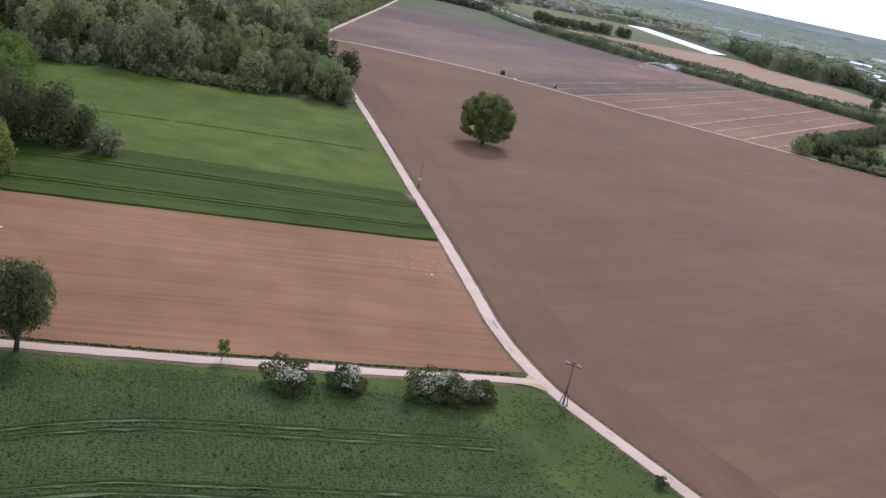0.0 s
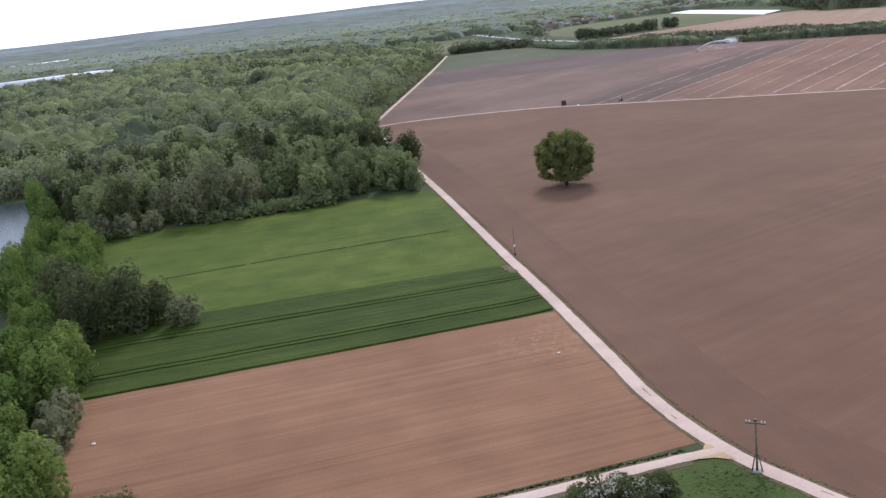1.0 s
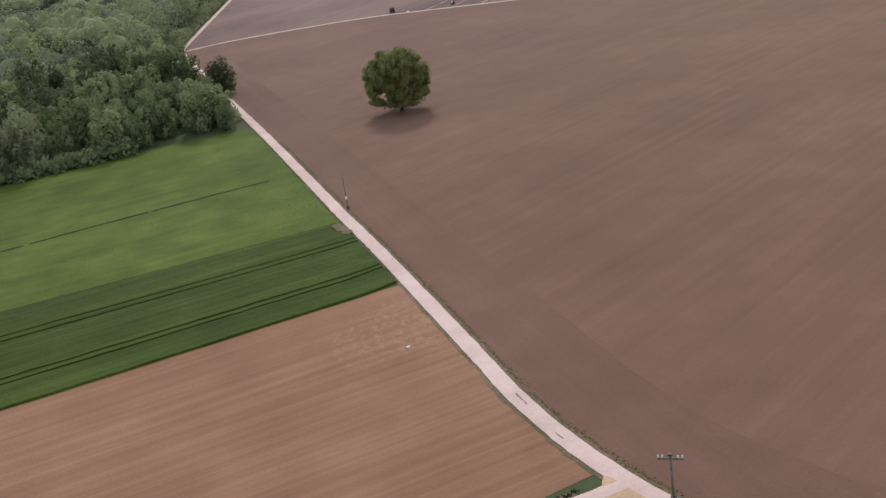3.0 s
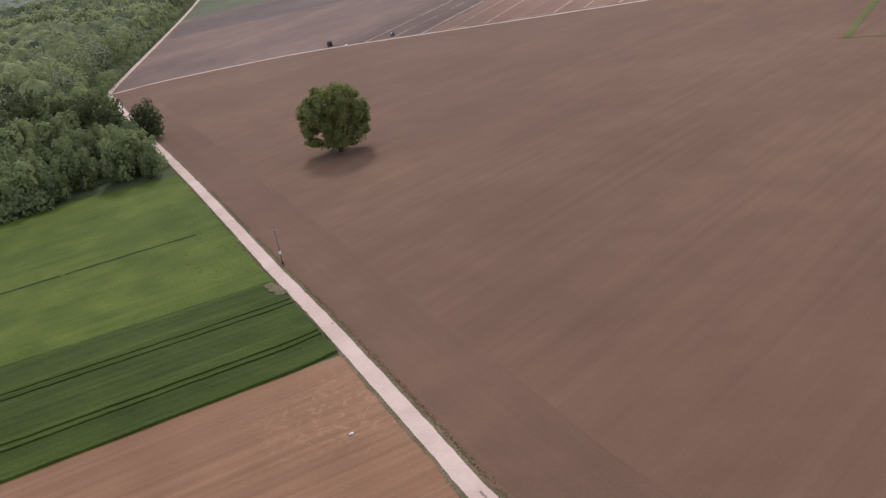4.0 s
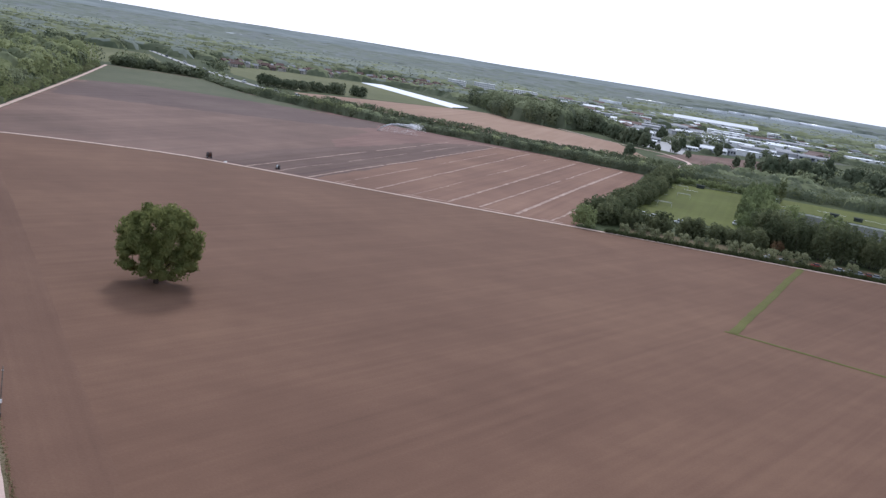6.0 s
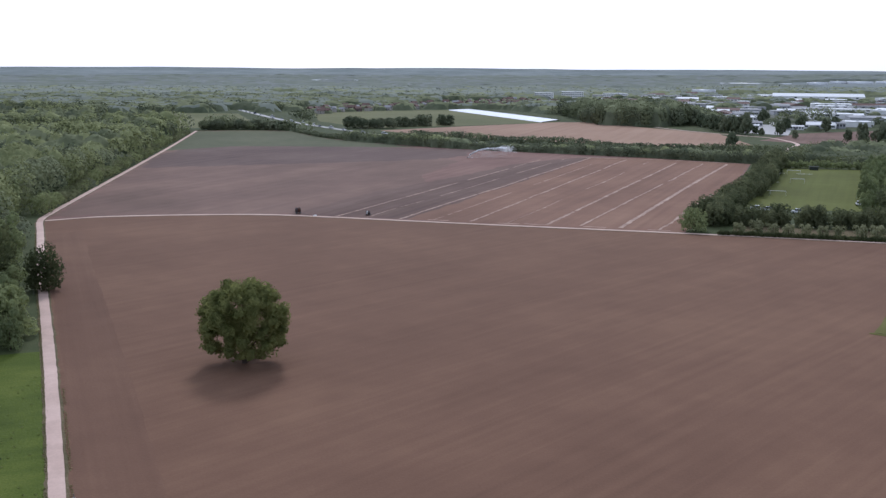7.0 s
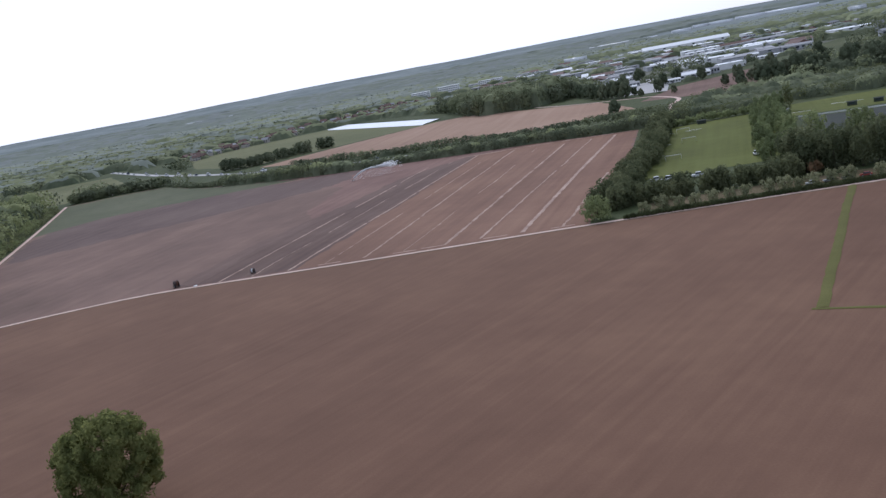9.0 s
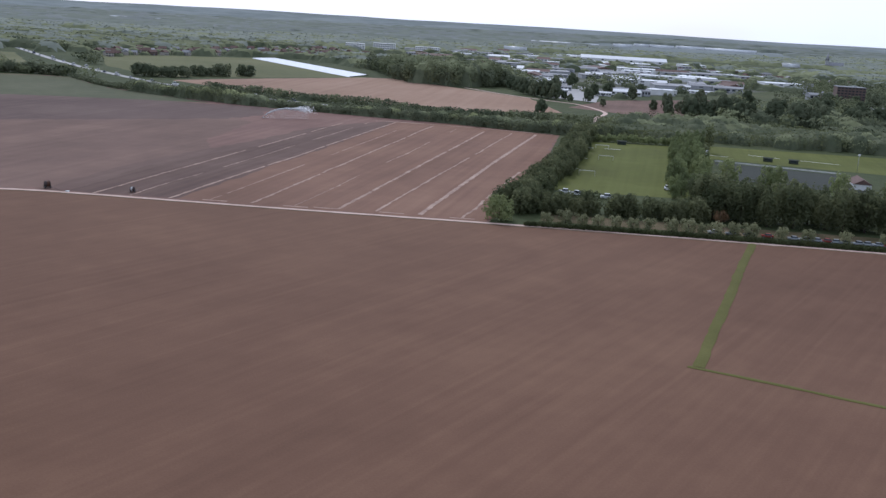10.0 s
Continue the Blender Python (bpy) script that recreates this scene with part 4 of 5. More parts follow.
NEAR_WOOD = [(-17, 360), (-46, 356), (-62, 357), (-78, 354), (-98, 346), (-126, 341), (-150, 376), (-168, 420), (-130, 470), (-54, 470), (-41, 460), (-30, 415), (-26, 395)]
for x, y in scatter(rng, NEAR_WOOD, 9.0):
    if abs(x + 23.5) + abs(y - 421) < 12 or (-112 < x < -66 and y < 364):
        continue
    g = rng.uniform()
    if x > -52 and y < 400:
        k, sc = (kinds[2] if g < 0.65 else kinds[0]), rng.uniform(0.75, 0.98)
    elif -106 < x < -80 and y < 365:
        k, sc = kinds[3], rng.uniform(0.95, 1.2)
    else:
        k, sc = kinds[0 if g < 0.45 else 1 if g < 0.75 else 2 if g < 0.9 else 3], rng.uniform(0.65, 1.2)
    plant(k, x, y, sc, rng.uniform(0, 360))
for k, x, y, sc, turn in [(3, -85, 352, 1.32, 20), (3, -75.5, 357, 1.12, 140), (2, -94.5, 346, 0.72, 60), (3, -103, 352, 0.8, 250), (0, -95, 358, 0.95, 310), (2, -67, 362, 0.8, 200), (2, -19.5, 361, 0.62, 15), (0, -22, 371, 0.7, 95), (2, -24.5, 383, 0.68, 170), (2, -27, 396, 0.66, 260), (0, -29, 406, 0.7, 330)]:
    plant(kinds[k], x, y, sc, turn)
shrub = tree("shrub", "low leafy shrub before the wood", "bush", 4.2, 6.0, -1.2, 12, 650, 0.6, leaf_light, 41, 0.1, "shrubs before the wood")
shrub.matrix_world = at(-56, 352)
for x, y in band(rng, [(-46, 352), (-60, 349.5), (-74, 346.5), (-88, 343)], 3, 3.2):
    plant(shrub, x, y, rng.uniform(0.7, 1.2), rng.uniform(0, 360))
sallow = tree("sallow", "grey-green sallow bush beside the meadow", "bush", 7.5, 8.5, -1.5, 16, 1000, 0.7, leaf_grey, 42, 0.15, "sallows beside the meadow")
sallow.matrix_world = at(-111, 335)
for x, y, k in [(-118, 332, 1.1), (-123, 340, 1.3), (-128, 331, 1.0), (-104, 341, 0.9), (-64.5, 231.5, 0.98)]:
    plant(sallow, x, y, k, rng.uniform(0, 360))
oak = tree("oak", "dark oak at the corner of the wheat field", "tree", 15.5, 12.5, -2.5, 28, 3000, 0.7, leaf_dark, 43, 0.4, "field-corner oaks")
oak.matrix_world = at(-77, 231)
for x, y, k in [(-88, 236, 0.95), (-85, 226, 0.8), (-96, 246, 1.0), (-72, 236, 0.66)]:
    plant(oak, x, y, k, rng.uniform(0, 360))
alder = tree("alder", "bright green alder on the lake shore", "tree", 12, 9.5, -2.0, 22, 1600, 0.7, leaf_bright, 44, 0.25, "lakeside alders")
alder.matrix_world = at(-66, 138)
for x, y in band(rng, [(-134, 335), (-112, 282), (-97, 238), (-88, 200), (-81, 172), (-74, 150), (-64, 122), (-58, 100)], 6.5, 6.4):
    plant(alder if rng.uniform() < 0.8 else sallow, x + 2, y, rng.uniform(0.7, 1.05) if y < 215 else rng.uniform(0.6, 0.85), rng.uniform(0, 360))

for x, y, k in [(-129, 292, 0.8), (-121, 273, 0.85), (-113, 255, 0.9), (-133, 303, 0.75), (-117, 264, 0.8), (-126, 284, 0.7), (-141, 350, 0.95), (-147, 362, 1.0), (-153, 374, 1.05), (-159, 386, 1.0), (-165, 399, 1.05), (-171, 411, 1.0), (-140, 336, 0.8)]:
    plant(alder, x, y, k, rng.uniform(0, 360))

# clipped, planted and wild belts round the sports ground
willow_bush = tree("pollard_willow", "pale round pollard willow behind the clipped hedge", "tree", 4.6, 5.2, -0.4, 12, 520, 0.5, leaf_pale, 51, 0.18, "pollard willows")
willow_bush.matrix_world = at(214, 481)
for i, (x, y) in enumerate([(220, 478), (225, 475.5), (230, 473), (236, 471), (241, 468), (246, 465.5), (253, 462), (258, 459.5), (262, 457), (267, 455), (272, 452.5), (277, 450), (287, 446), (294, 441), (306, 436), (318, 430), (327, 425), (338, 420), (352, 413), (370, 404)]):
    plant(willow_bush, x + 1.2, y + 2.4, rng.uniform(0.85, 1.25), rng.uniform(0, 360))
corner_bush = tree("corner_tree", "broad green tree at the corner of the hedge", "tree", 9.6, 11.5, -2.5, 22, 1500, 0.7, leaf_wood, 52, 0.25)
corner_bush.matrix_world = at(199.5, 489)
belt_tree = tree("belt_tree", "dark leafy tree in the belt round the sports ground", "tree", 9.0, 8.5, -2.2, 18, 800, 0.85, leaf_hedge, 53, 0.2, "belt trees")
belt_tree.matrix_world = at(226, 520)
for x, y in list(band(rng, [(205, 498), (226, 524), (252, 560), (297, 622), (340, 690), (376, 742)], 3.6, 5.6)) + list(band(rng, [(216, 506), (240, 499), (262, 489), (278, 481)], 5, 5.5)):
    plant(belt_tree, x, y, rng.uniform(0.75, 1.05), rng.uniform(0, 360))
poplar = tree("tall_tree", "tall dark tree in the belt behind the car park", "tree", 16.5, 11.5, -2.5, 22, 1100, 0.95, leaf_hedge, 54, 0.3, "tall belt trees", square=0.35)
poplar.matrix_world = at(284, 492)
for x, y in band(rng, [(282, 490), (300, 478), (330, 461), (375, 437), (430, 408)], 7.5, 7.2):
    plant(poplar, x, y, rng.uniform(0.8, 1.1), rng.uniform(0, 360))
for x, y in band(rng, [(298, 520), (318, 552)], 6, 8):
    plant(kinds[2], x, y, rng.uniform(0.5, 0.68), rng.uniform(0, 360))
for x, y in band(rng, [(318, 552), (350, 598), (385, 650), (412, 688)], 7, 8.5):
    plant(kinds[2], x, y, rng.uniform(0.6, 0.85), rng.uniform(0, 360))
for x, y, k in [(352, 536, 0.8), (366, 545, 0.7), (380, 523, 0.75), (343, 552, 0.85), (398, 510, 0.7), (338, 566, 0.8)]:
    plant(kinds[0], x, y, k, rng.uniform(0, 360))
spruce = tree("spruce", "dark slender conifer above the sports ground", "tree", 17, 6, 0.3, 16, 700, 0.7, leaf_dark, 55, 0.2)
spruce.matrix_world = at(412, 664)
dead = tree("brown_tree", "small brownish tree beside the gap in the belt", "tree", 6.5, 6, 0.5, 10, 350, 0.6, leaf_mat("dry_leaves", (0.12, 0.075, 0.04), (0.2, 0.13, 0.075), (0.28, 0.2, 0.12)), 56, 0.15)
dead.matrix_world = at(279, 471)
forest("clipped_hedge", band(rng, [(204.5, 479), (216, 473.5), (247, 459), (311, 426.5), (420, 369)], 0.45, 0.7), 1.9, 1.3, 40, 0.32, leaf_dark, "dark clipped hedge along the field path", "hedge", 61)
forest("clipped_hedge", band(rng, [(352, 712), (385, 701), (414, 689)], 1.2, 2.0), 5.0, 3.2, 30, 0.9, leaf_wood, "clipped hedge behind the sports pitch", "hedge", 62)
canopy("shrub_belt", scatter(rng, [(380, 742), (420, 712), (530, 660), (640, 600), (900, 470), (960, 560), (640, 720), (590, 745), (500, 790), (430, 800)], 8), 8.5, 9.5, 1.6, [top_dark, top_dark, top_dark, top_wood], "dense green shrub belt beyond the sports ground", 63, 0.3, [leaf_dark, leaf_hedge, top_dark, top_wood], 34, 1.0, 0.35, "shrubs")
canopy("roadside_hedge", band(rng, [(80, 1092), (97, 1020), (112, 985)], 3, 3.6), 4.2, 5.5, 1.3, [top_dark, top_wood], "low dark hedge between field and road", 60, 0.2, [top_dark, top_wood], 26, 0.9, 0.4, "hedge")
canopy("roadside_hedge", band(rng, [(116, 980), (149, 930), (185, 888), (224, 856), (302, 796), (352, 748), (385, 730)], 4.6, 4.6), 7.4, 8.0, 1.4, [top_dark, top_wood, top_light], "dense dark hedge between field and road", 64, 0.3, [top_dark, top_dark, top_wood], 44, 0.9, 0.4, "hedge")
canopy("roadside_hedge", band(rng, [(178, 1025), (208, 972), (272, 900), (352, 838), (425, 785)], 3, 4.6), 6.0, 8.0, 1.7, [top_dark, top_dark, top_wood], "dark hedge on the far side of the road", 65, 0.2, [top_dark, top_dark, top_wood], 22, 1.2, 0.4, "hedge")
canopy("field_copse", band(rng, [(-10, 1128), (30, 1132), (76, 1122)], 6, 6.5), 9.5, 10, 2.0, [top_dark, top_wood], "copse at the top of the irrigated field", 66, 0.2, [top_dark, top_wood], 130, 1.2, 0.4, "trees")
canopy("field_copse", band(rng, [(126, 1138), (150, 1134), (176, 1136)], 6, 7), 9.5, 11, 2.0, [top_dark, top_dark], "dark copse at the edge of the pasture", 67, 0.1, [top_dark, top_dark], 130, 1.2, 0.4, "trees")
canopy("track_shrubs", band(rng, [(-53, 566), (-50.5, 636), (-40.5, 773), (-30.5, 933), (-21, 1075)], 2.0, 3.6), 5.5, 5.5, 1.4, [top_dark, top_wood], "leafy shrubs at the rim of the wood beside the track", 69, 0.4, [leaf_hedge, leaf_wood], 20, 0.9, 0.4, "shrubs")
round_tree = tree("round_tree", "dark round tree at the edge of the pasture", "tree", 11, 18, -4.0, 18, 1300, 1.3, top_dark, 57, 0.3, "round trees by the pasture")
round_tree.matrix_world = at(188, 1153)
plant(round_tree, 212, 1164, 1.15, 80), plant(round_tree, 237, 1175, 1.1, 190), plant(round_tree, 198, 1157, 0.8, 20)
canopy("clump_wood", scatter(rng, [(395, 1178), (428, 1395), (520, 1330), (520, 1180), (470, 1120), (432, 1122)], 12), 19, 15, 3.2, [top_dark, top_wood], "tall clump of woodland beside the fallow field", 68, 0.2, [top_dark, top_wood], 80, 1.9)

MID_WOOD = [(-54, 470), (-41, 466), (-53, 530), (-60, 560), (-54, 636), (-43, 773), (-33, 935), (-24, 1085), (-110, 1190), (-165, 1420), (-420, 1450), (-650, 1150), (-500, 700), (-330, 520), (-205, 440), (-168, 420), (-130, 470)]
mid_pts = scatter(rng, MID_WOOD, 9.5)
ride = (mid_pts[:, 1] + 0.22 * mid_pts[:, 0] + np.array([26 * noise.noise((x * 0.012, y * 0.004, 4.0)) for x, y in mid_pts])) % 74
mid_pts = mid_pts[(ride > 15) | (rng.uniform(size=len(mid_pts)) < 0.12)]
near = mid_pts[:, 1] < 760
canopy("wood", mid_pts[near], 14.5, 11, 1.7, [top_dark, top_wood, top_light], "dense mixed wood beside the track", 71, 0.36, [top_dark, top_wood, top_light], 92, 1.1)
tall = mid_pts[near & (np.array([noise.noise((x * 0.02, y * 0.011, 9.0)) for x, y in mid_pts]) > 0.12) & (rng.uniform(size=len(mid_pts)) < 0.4)]
forest("poplars", tall + rng.normal(0, 2.5, tall.shape), 18, 6.0, 80, 1.0, [leaf_wood, leaf_light], "tall slender poplars rising above the wood", "wood", 70)
canopy("wood", mid_pts[~near], 14, 12, 2.6, [top_dark, top_wood, top_light], "dense mixed wood reaching into the distance", 72, 0.36, [top_dark, top_wood, top_light], 30, 1.9, 0.25)
KEEP_OUT = [[(20, 1150), (60, 1120), (110, 1110), (125, 1160), (95, 1300), (45, 1560), (-15, 1560), (30, 1300)], [(105, 1440), (130, 1425), (230, 1530), (320, 1580), (420, 1570), (560, 1720), (520, 1900), (330, 1730), (180, 1620), (110, 1520)], [(-13, 1100), (76, 1085), (185, 870), (350, 735), (400, 700), (900, 400), (900, 0), (-13, 0)], [(100, 1100), (110, 1460), (300, 1560), (400, 1560), (440, 1200), (560, 1060), (720, 1060), (560, 840), (400, 760)],
            [(-160, 1445), (-85, 1480), (40, 1460), (60, 1200), (-20, 1130), (-120, 1200)], MID_WOOD, [(1630, 3130), (2000, 3230), (2320, 2930), (2080, 2480), (1500, 2560)], [(1040, 2460), (1780, 2080), (1560, 1800), (980, 2150)], [(-800, 1380), (-420, 1330), (-440, 1600), (-800, 1640)]]
TOWN = [(480, 960), (560, 880), (1000, 900), (1500, 1900), (1300, 2250), (1000, 2250), (520, 2150), (480, 1700), (640, 1420)]


def open_land(p, town):
    k = np.ones(len(p), bool)
    for poly in KEEP_OUT:
        k &= ~inside(p[:, 0], p[:, 1], poly)
    k &= ~(inside(p[:, 0], p[:, 1], TOWN) & (rng.uniform(size=len(p)) < town))
    return k


far = scatter(rng, [(-1500, 1000), (-1500, 2700), (2700, 2700), (1900, 500), (650, 480), (560, 800), (330, 1050), (-20, 1120), (-110, 1200), (-600, 1000), (-1000, 700)], 17)
far = far[open_land(far, 0.9) & np.array([noise.noise((x * 0.004, y * 0.004, 1.0)) > -0.42 for x, y in far])]
deep = np.hypot(far[:, 0], far[:, 1] - 150) + rng.normal(0, 60, len(far))
canopy("far_woods", far[deep < 1350], 11, 17, 3.6, [top_dark, top_dark, top_wood], "distant woods and hedgerows", 73, 0.3, [top_dark, top_dark, top_wood], 28, 2.2, 0.25)
canopy("far_woods", far[(deep >= 1350) & (deep < 1900)], 10, 22, 7, [top_dark, top_wood, top_wood, top_far_hazed], "distant woods and hedgerows, the palest crowns coloured with painted haze", 74, 0.2, [top_dark, top_wood, top_wood, top_far_hazed], 8, 4.2, 0.16)
canopy("far_woods", far[deep >= 1900], 9, 24, 10, [top_wood, top_far_hazed, top_far_hazed], "distant woods coloured pale with painted haze", 79, 0.15, [top_wood, top_far_hazed, top_far_hazed], 4, 5.5, 0.14)
far = scatter(rng, [(-2600, 2300), (-2200, 3300), (0, 3900), (2300, 3600), (3300, 2500), (2700, 1700), (2500, 2600), (-1500, 2600)], 40)
far = far[np.array([noise.noise((x * 0.0022, y * 0.0022, 2.0)) > -0.75 for x, y in far]) & open_land(far, 0)]
canopy("far_woods", far, 9, 44, 18, [top_far_hazed, top_far_hazed, top_haze], "woods on the low hills coloured pale with painted haze", 80, 0.15)
bank_side = scatter(rng, [(-900, 60), (-900, 700), (-520, 760), (-340, 520), (-270, 440), (-335, 410), (-440, 250), (-480, 60)], 13)
canopy("wood", bank_side, 12, 14, 4, [top_wood, top_far_hazed], "wood on the far side of the lake", 75, 0.2, [top_wood, top_far_hazed], 12, 3.0)

# low hills closing the distance, sized to meet the horizon at camera height
hill_mat, nt, b = material("hazed_wooded_hills", 1.0, 0.0)
# the pale grey-green stops carry painted distance haze
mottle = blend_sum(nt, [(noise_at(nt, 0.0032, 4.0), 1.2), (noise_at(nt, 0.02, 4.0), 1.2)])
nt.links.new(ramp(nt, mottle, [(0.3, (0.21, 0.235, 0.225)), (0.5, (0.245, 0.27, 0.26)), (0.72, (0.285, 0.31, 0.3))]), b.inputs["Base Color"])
verts, faces = [], []
RINGS = (2690, 3000, 3300, 3600, 3950, 4300, 4500, 4700, 4790)
for i in range(241):
    a = 2 * math.pi * i / 240
    k = 1 + 0.1 * wob(math.cos(a) * 40, math.sin(a) * 40, 0.22) + 0.04 * wob(math.cos(a) * 40, math.sin(a) * 40, 1.1)
    for r in RINGS:
        verts.append((r * math.cos(a), r * math.sin(a), float(rise_at(r)) * k - (0.5 if r < 2700 else 0)))
n = len(RINGS)
for i in range(240):
    for k in range(n - 1):
        q = i * n + k
        faces.append((q, q + n, q + n + 1, q + 1))
structure("backdrop", mesh_of("backdrop", verts, faces, hill_mat), "low wooded backdrop hills along the horizon, haze put into their colour", "hills")


# ---- poles ----
def solid(name, parent, mat, *boxes, label="", bevel=0.0):
    bm = bmesh.new()
    for bx in boxes:
        box(bm, *bx)
    if bevel:
        bmesh.ops.bevel(bm, geom=bm.edges[:], offset=bevel, segments=2, affect="EDGES")
    return part(name, bm_mesh(name, bm, mat), parent, label)


def rod(name, parent, mat, a, b, r, r2=None, sides=10, label=""):
    bm = bmesh.new()
    cone_between(bm, a, b, r, r if r2 is None else r2, sides)
    return part(name, bm_mesh(name, bm, mat, True), parent, label)


pole = tagged(new("power_pole"), "weathered wooden power pole with a white-tipped cross arm", "power pole")
rod("mast", pole, wood_pole, (0, 0, -0.2), (0, 0, 7.3), 0.16, 0.11)
solid("cross_arm", pole, wood_pole, (-1.25, -0.07, 6.75, 1.25, 0.07, 6.93))
for x in (-1.15, -0.75, 0.75, 1.15):
    rod("insulator", pole, white_paint, (x, 0, 6.93), (x, 0, 7.22), 0.1, 0.06, 8, "white porcelain insulator")
solid("cap", pole, dark_steel, (-0.22, -0.2, 7.25, 0.22, 0.2, 7.42))
for x in (-0.7, 0.7):
    rod("stay", pole, wood_pole, (x, 0.2, -0.1), (x * 0.25, 0, 2.6), 0.09, 0.07)
solid("footing", pole, plain_mat("old_concrete", (0.36, 0.34, 0.31), 0.9), (-0.55, -0.4, 0, 0.55, 0.5, 0.3), bevel=0.05)
pole.matrix_world = at(33.7, 140.7, -25)
mark = tagged(new("marker_pole"), "slender wooden pole with a white box", "pole")
rod("mast", mark, wood_pole, (0, 0, -0.2), (0, 0, 7.6), 0.11, 0.07)
solid("meter_box", mark, white_paint, (-0.22, -0.28, 2.2, 0.22, -0.08, 2.75), label="white painted steel box", bevel=0.03)
solid("bracket", mark, steel, (-0.16, -0.05, 7.0, 0.16, 0.05, 7.08))
solid("guard", mark, dark_steel, (-0.2, -0.2, 0, 0.2, 0.2, 0.7), bevel=0.04)
mark.matrix_world = at(9.6, 261.4)
for side in (1.8, -1.8):
    line = smooth_line([(x + 0.25, y) for x, y in TRACK[3:18]], 0.2)
    q = []
    for i in range(1, len(line) - 1):
        t_ = (line[i + 1] - line[i - 1]).normalized()
        if rng.uniform() < 0.1 or wob(line[i].x, line[i].y, 0.12) < -0.6 or (side > 0 and line[i].y < 216) or (side < 0 and line[i].y > 330):
            continue
        q.append((line[i].x - t_.y * side + rng.normal(0, 0.16), line[i].y + t_.x * side + rng.normal(0, 0.14), 0.1))
    q = np.repeat(np.array(q), 5, 0)
    co = leaves(rng, q, np.tile([[0.24, 0.24, 0.07]], (len(q), 1)), np.full(len(q), 0.15), 0.8, 0.2, 0.1)
    tagged(new("verge_grass", quads_mesh("verge_grass", co, leaf_mat("verge_blades", (0.12, 0.125, 0.05), (0.18, 0.18, 0.08), (0.26, 0.245, 0.12), 0.3, 0.5))), "tufts of rough grass beside the gravel track", "grass", kind="stuff")
tufts = scatter(rng, [(6, 256), (-8, 345), (-44, 350), (-40, 262)], 1.5)
tufts = tufts[rng.uniform(size=len(tufts)) < 0.16 * np.exp(-np.maximum(0, (4 - tufts[:, 0] - (tufts[:, 1] - 256) * 0.14)) / 14)]
co = leaves(rng, np.repeat(np.column_stack([tufts, np.full(len(tufts), 0.1)]), 4, 0), np.tile([[0.4, 0.4, 0.05]], (4 * len(tufts), 1)), np.full(4 * len(tufts), 0.34), 0.92, 0.2, 0.06)
tagged(new("meadow_tufts", quads_mesh("meadow_tufts", co, leaf_mat("tuft_blades", (0.13, 0.155, 0.05), (0.18, 0.2, 0.07), (0.24, 0.26, 0.1), 0.2, 0.5))), "pale tufts of grass in the meadow", "grass", kind="stuff")

# small pale things lying in the fields
for nm, x, y, z, s_ in [("white_sack", -64, 171, 0.03, 0.3), ("white_sack", 13.2, 191, 0.03, 0.22), ("white_sack", 59.5, 549.3, 0.16, 0.55)]:
    sack = tagged(new(nm), "small white sack lying on the ground", "sack")
    bm = bmesh.new()
    bmesh.ops.create_icosphere(bm, subdivisions=2, radius=1)
    for v in bm.verts:
        v.co *= 1 + 0.25 * noise.noise(v.co * 2.1)
        v.co.x *= s_ * 1.5
        v.co.y *= s_
        v.co.z = max(-0.02, v.co.z * s_ * 0.6 + s_ * 0.3)
    part("body", bm_mesh("body", bm, white_paint, True), sack)
    sack.matrix_world = at(x, y, 20, z)


# ---- watering machines ----
def hose_reel(label, drum_mat, frame_mat):
    top = tagged(new("hose_reel"), label, "hose reel", "irrigation hose reels")
    rod("drum", top, drum_mat, (-0.7, 0, 1.75), (0.7, 0, 1.75), 1.15, sides=20)
    for x in (-0.78, 0.78):
        rod("drum_flange", top, frame_mat, (x - 0.06, 0, 1.75), (x + 0.06, 0, 1.75), 1.4, sides=20)
    solid("chassis", top, frame_mat, (-1.0, -1.7, 0.5, -0.85, 1.7, 0.68), (0.85, -1.7, 0.5, 1.0, 1.7, 0.68), (-1, -1.7, 0.5, 1, -1.5, 0.68), (-1, 1.5, 0.5, 1, 1.7, 0.68))
    for x in (-1.15, 1.15):
        wheel = rod("wheel", top, rubber, (x - 0.14, -0.3, 0.55), (x + 0.14, -0.3, 0.55), 0.55, sides=16)
        rod("rim", wheel, steel, (x - 0.15, -0.3, 0.55), (x + 0.15, -0.3, 0.55), 0.26, sides=12)
    solid("drawbar", top, frame_mat, (-0.08, 1.7, 0.5, 0.08, 3.6, 0.62))
    for x in (-0.9, 0.9):
        solid("upright", top, frame_mat, (x - 0.07, -0.15, 0.6, x + 0.07, 0.15, 1.8))
    rod("hose", top, plain_mat("black_hose", (0.06, 0.06, 0.065), 0.5), (0, -1.2, 0.9), (1.5, -7, 0.12), 0.06)
    return top


reel = hose_reel("rusty brown irrigation hose reel beside the field path", plain_mat("rust", (0.12, 0.055, 0.035), 0.8, 0.1, 0.5), dark_steel)
reel.matrix_world = at(53, 558, 30)
reel.scale = (0.85, 0.85, 0.85)
reel2 = hose_reel("irrigation hose reel with a white drum on the field path", white_paint, dark_steel)
reel2.matrix_world = at(81.5, 548.5, 140)
reel2.scale = (0.65, 0.65, 0.65)
gun = tagged(new("sprinkler_cart"), "wheeled irrigation gun throwing a long jet of water", "sprinkler")
solid("cart", gun, steel, (-0.9, -0.08, 0.5, 0.9, 0.08, 0.65), (-0.08, -1.2, 0.5, 0.08, 1.2, 0.65))
